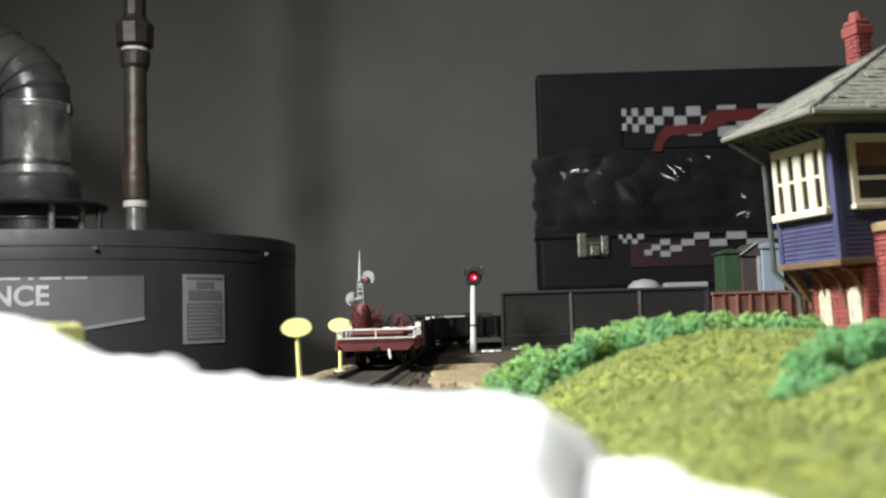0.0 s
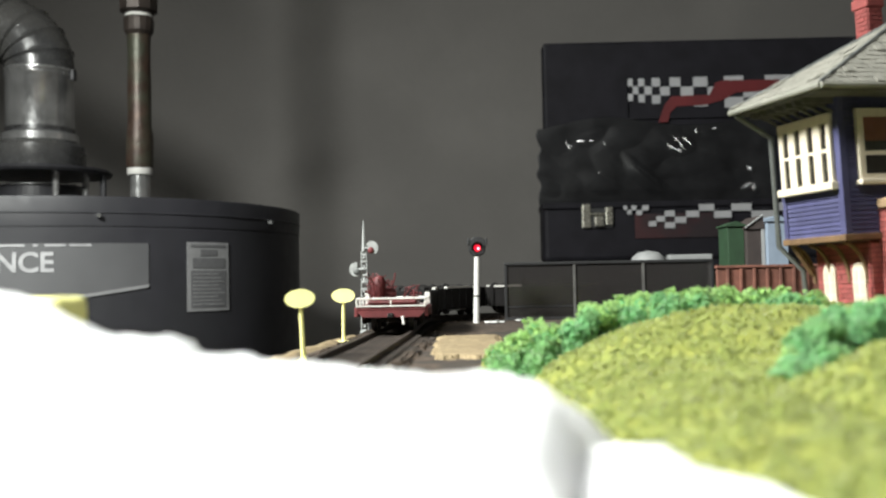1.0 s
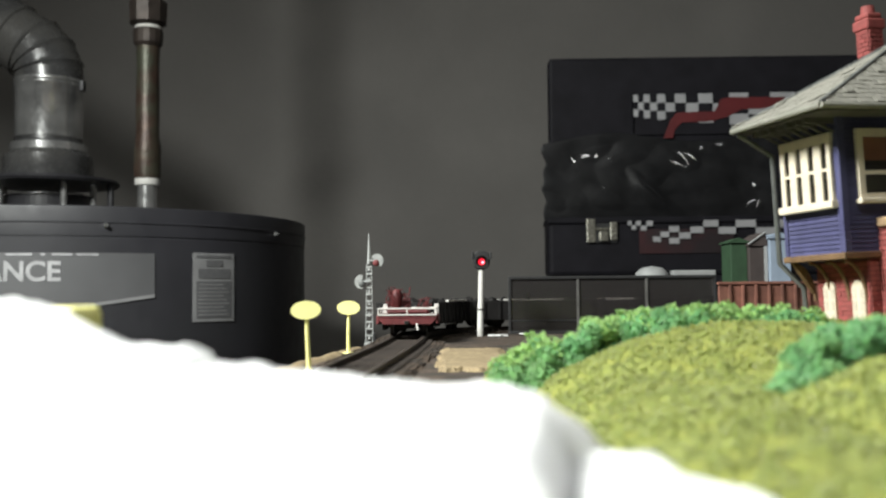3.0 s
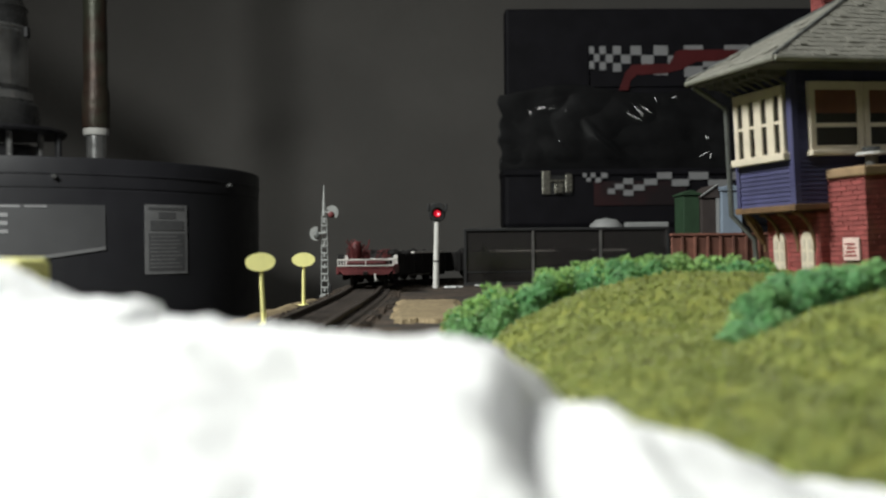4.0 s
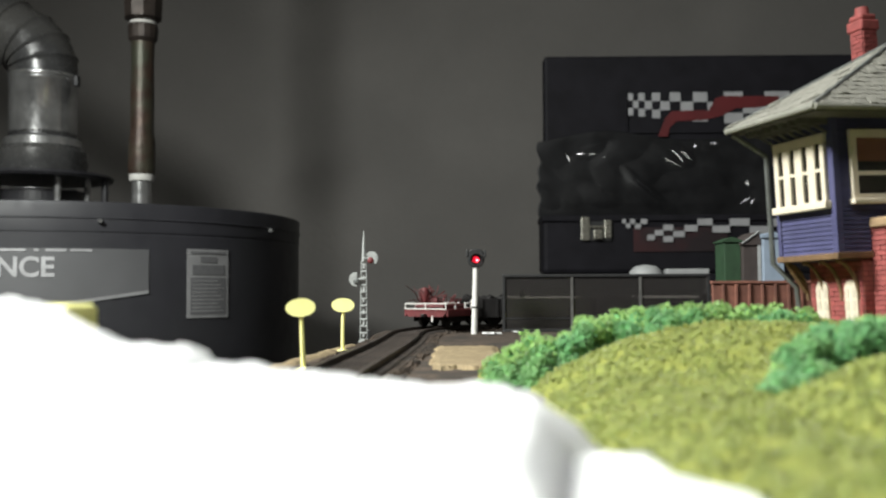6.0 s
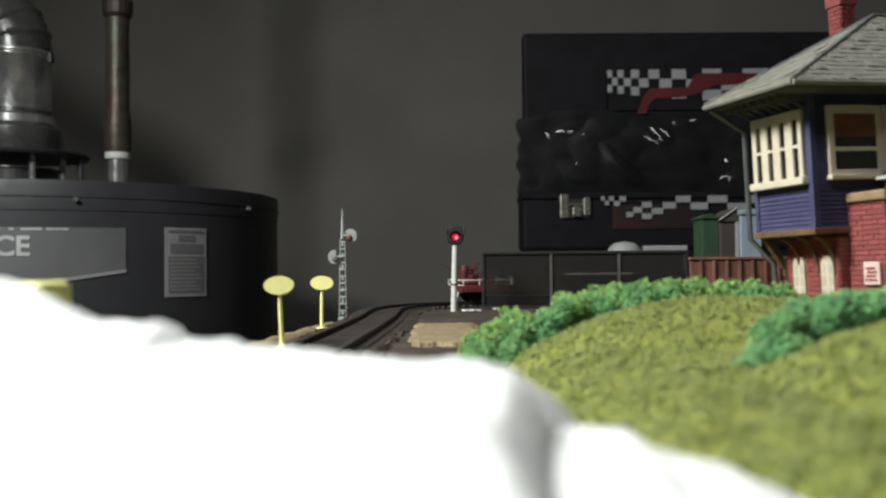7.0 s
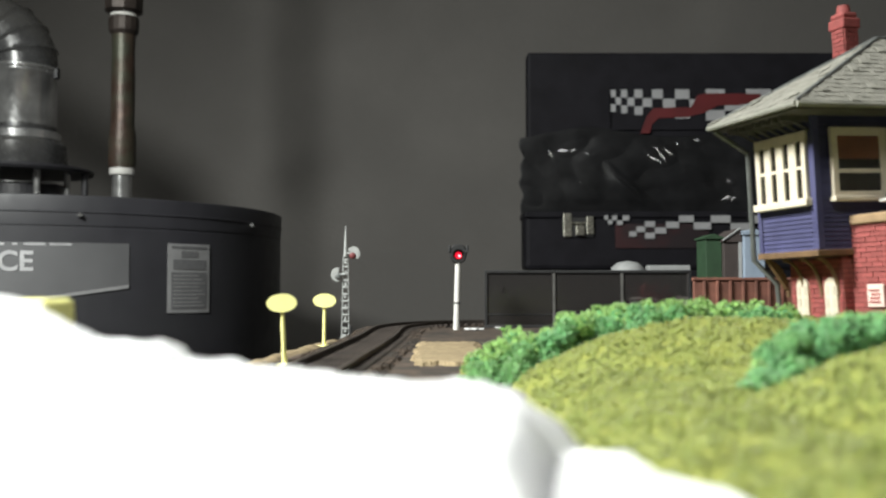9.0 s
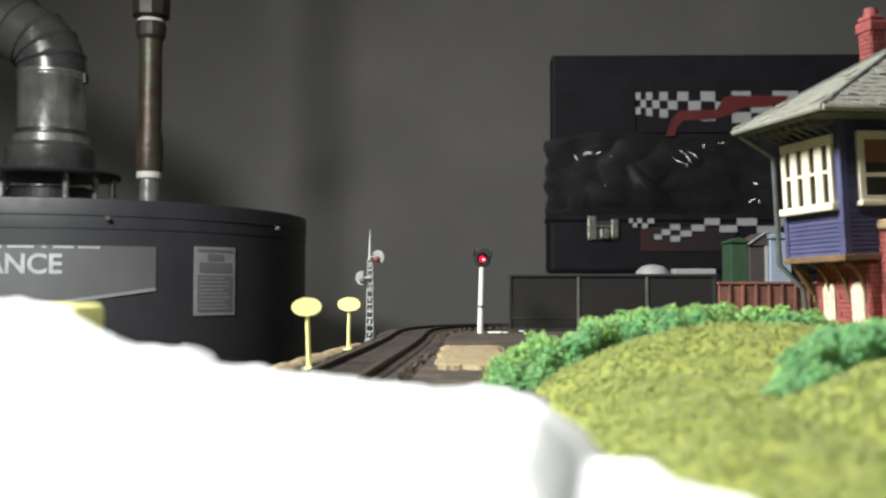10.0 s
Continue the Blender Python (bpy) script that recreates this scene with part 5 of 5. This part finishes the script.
def red_wagon():
    t = thing("red_flat_wagon", Matrix(), "dark red flat wagon with white railings and tangled red load", "railway wagon", "wagons of the train")
    L, W = 0.0172, 0.0153
    part("deck", box(-W, -L, 0.0092, W, L, 0.0112, 0.0004), M["red_car"], t)
    for sy in (-1, 1):
        bm = bmesh.new()
        prof = [(-W, 0.0092), (W, 0.0092), (W - 0.0030, 0.0062), (-W + 0.0030, 0.0062)]
        f = [bm.verts.new((x, sy * L, z)) for x, z in prof]
        g = [bm.verts.new((x, sy * (L - 0.0020), z)) for x, z in prof]
        bm.faces.new(f)
        bm.faces.new(g[::-1])
        for i in range(4):
            bm.faces.new((f[i], g[i], g[(i + 1) % 4], f[(i + 1) % 4]))
        part("end_sill", bm, M["red_car"], t)
        part("end_strip", box(-W, sy * L - 0.0004, 0.0108, W, sy * L + 0.0004, 0.0114), M["white_trim"], t, "white edge strip")
        part("end_rail", tube((-W + 0.0004, sy * L, 0.0143), (W - 0.0004, sy * L, 0.0143), 0.00042, n=6), M["white_trim"], t, "thin white hand rail")
        for x in (-W + 0.0004, 0.0, W - 0.0004):
            part("stanchion", tube((x, sy * L, 0.0112), (x, sy * L, 0.0145), 0.00036, n=6), M["white_trim"], t)
        part("coupler", box(-0.0012, -L - 0.004 if sy < 0 else L, 0.0062, 0.0012, -L if sy < 0 else L + 0.004, 0.0080, 0.0003), M["wheel"], t)
        part("air_hose", tube((0.0050, sy * L, 0.0066), (0.0056, sy * (L + 0.0012), 0.0030), 0.0005, n=6), M["white_trim"], t, "pale air hose")
    for sx in (-1, 1):
        part("side_sill", box(sx * W - 0.0008, -L + 0.0006, 0.0064, sx * W + 0.0008, L - 0.0006, 0.0106, 0.0004), M["red_car"], t)
        part("side_rail", tube((sx * (W - 0.0004), -L, 0.0143), (sx * (W - 0.0004), -L * 0.35, 0.0143), 0.00042, n=6), M["white_trim"], t, "thin white hand rail")
        part("side_rail", tube((sx * (W - 0.0004), L * 0.35, 0.0143), (sx * (W - 0.0004), L, 0.0143), 0.00042, n=6), M["white_trim"], t, "thin white hand rail")
        for y in (-0.35, 0.35):
            part("stanchion", tube((sx * (W - 0.0004), y * L, 0.0112), (sx * (W - 0.0004), y * L, 0.0145), 0.00036, n=6), M["white_trim"], t)
        part("end_post", box(sx * W - 0.0012 - 0.0012 * sx, L - 0.0008, 0.0112, sx * W + 0.0012 - 0.0012 * sx, L + 0.0002, 0.0165, 0.0002), M["white_trim"], t, "white end post")
    # tangle of parts: a low bed, one upright drum and many thin bent rods
    load = part("load", box(-0.0108, -0.0140, 0.0112, 0.0112, 0.0140, 0.0138, 0.0014), M["dark_red"], t, "dark red tangled machinery load")
    part("load_drum", tube((-0.0065, -0.006, 0.0155), (0.0010, -0.004, 0.0160), 0.0028, 0.0022, 12), M["dark_red"], load)
    part("load_head", lathe([(0.0, 0.0135), (0.0024, 0.0135), (0.0028, 0.0190), (0.0032, 0.0215), (0.0018, 0.0240), (0.0, 0.0246)], 12, centre=(-0.0058, -0.009)), M["dark_red"], load, smooth=True)
    rng = random.Random(17)
    for k in range(64):
        near = k < 30
        x0, y0 = (rng.gauss(-0.0055, 0.0026), rng.uniform(-0.013, 0.002)) if near else (rng.uniform(-0.009, 0.0105), rng.uniform(-0.013, 0.013))
        top = (0.0235 if near else 0.0178) + rng.uniform(-0.003, 0.0022)
        x1, y1 = x0 + rng.gauss(0, 0.0032), y0 + rng.gauss(0, 0.004)
        x1 = max(-0.012, min(0.012, x1))
        mid = ((x0 + x1) / 2 + rng.gauss(0, 0.0012), (y0 + y1) / 2, (0.0138 + top) / 2 + 0.002)
        part("rod", sweep([(x0, y0, 0.0136), mid, (x1, y1, top)], 0.00020 + 0.00016 * rng.random(), 5), M["dark_red"], load)
    truck(t, 0.0)
    return t


def gondola(label, white_side):
    t = thing("black_gondola", Matrix(), label, "railway wagon", "wagons of the train")
    L, W = 0.0445, 0.0160
    part("floor", box(-W, -L, 0.0078, W, L, 0.0100, 0.0004), M["black_car"], t)
    for sx in (-1, 1):
        part("side", box(sx * W - 0.0006, -L, 0.0048, sx * W + 0.0006, L, 0.0172, 0.0002), M["black_car"], t)
        for i in range(9):
            y = -L + 0.003 + i * (2 * L - 0.006) / 8
            part("rib", box(sx * W - (0.0014 if sx < 0 else -0.0006), y - 0.0006, 0.0050, sx * W + (0.0014 if sx > 0 else -0.0006), y + 0.0006, 0.0170), M["black_car"], t)
        y0, y1 = white_side
        part("top_rail", box(sx * W - 0.0009, L * y0, 0.0172, sx * W + 0.0009, L * y1, 0.0183), M["white_trim"], t, "white edging on the wagon side")
    for sy in (-1, 1):
        part("end", box(-W, sy * L - 0.0006, 0.0060, W, sy * L + 0.0006, 0.0172, 0.0002), M["black_car"], t)
        part("coupler", box(-0.0012, -L - 0.005 if sy < 0 else L, 0.0062, 0.0012, -L if sy < 0 else L + 0.005, 0.0080, 0.0003), M["wheel"], t)
    bm = bmesh.new()
    rng = random.Random(11)
    for i in range(90):
        r = rng.uniform(0.0018, 0.0036)
        c = Vector((rng.uniform(-0.0125, 0.0125), rng.uniform(-L + 0.004, L - 0.004), 0.0145 + rng.uniform(0, 0.0026)))
        for v in bmesh.ops.create_icosphere(bm, subdivisions=1, radius=r)["verts"]:
            v.co = c + v.co * rng.uniform(0.75, 1.2)
    part("coal_load", bm, M["black_car"], t, "rough black heaped load")
    for sx in (-1, 1):
        part("truss_rod", tube((sx * (W - 0.001), -0.013, 0.0040), (sx * (W - 0.001), 0.013, 0.0040), 0.00045, n=6), M["silver"], t, "pale truss rod")
    truck(t, -0.027)
    truck(t, 0.027)
    return t


def on_rails(s):
    """Pose of a wagon whose middle is s metres along the track."""
    a, b = on_line(s - 0.016), on_line(s + 0.016)
    d = b - a
    mid = (a + b) / 2
    return Matrix.Translation((mid.x, mid.y, GROUND + 0.0038)) @ Matrix.Rotation(math.atan2(d.y, d.x) - math.pi / 2, 4, "Z")


WAGONS = [(red_wagon(), 0.0), (gondola("black gondola wagon with rough dark load", (-0.25, 0.75)), 0.0678), (gondola("black gondola wagon with white edging", (-0.4, 0.5)), 0.1623),
          (gondola("black gondola wagon with heaped load", (-0.9, -0.5)), 0.2568)]


def motions():
    # seconds and the red wagon's way along the track from the board's south end
    run = [(0.0, 0.341), (0.8, 0.377), (1.4, 0.401), (2.2, 0.424), (3.3, 0.472), (3.6, 0.480), (4.4, 0.490), (5.0, 0.502), (5.2, 0.511), (6.3, 0.573), (6.6, 0.588), (6.9, 0.605),
           (7.2, 0.618), (7.4, 0.630), (8.0, 0.668), (9.0, 0.731), (10.0, 0.795)]
    ts, ss = [r[0] for r in run], [r[1] for r in run]
    for ob, ahead in WAGONS:
        rows = []
        for k in range(41):
            t = k * 0.25
            rows.append((t, on_rails(float(np.interp(t, ts, ss)) + ahead)))
        walk(ob, rows)


motions()
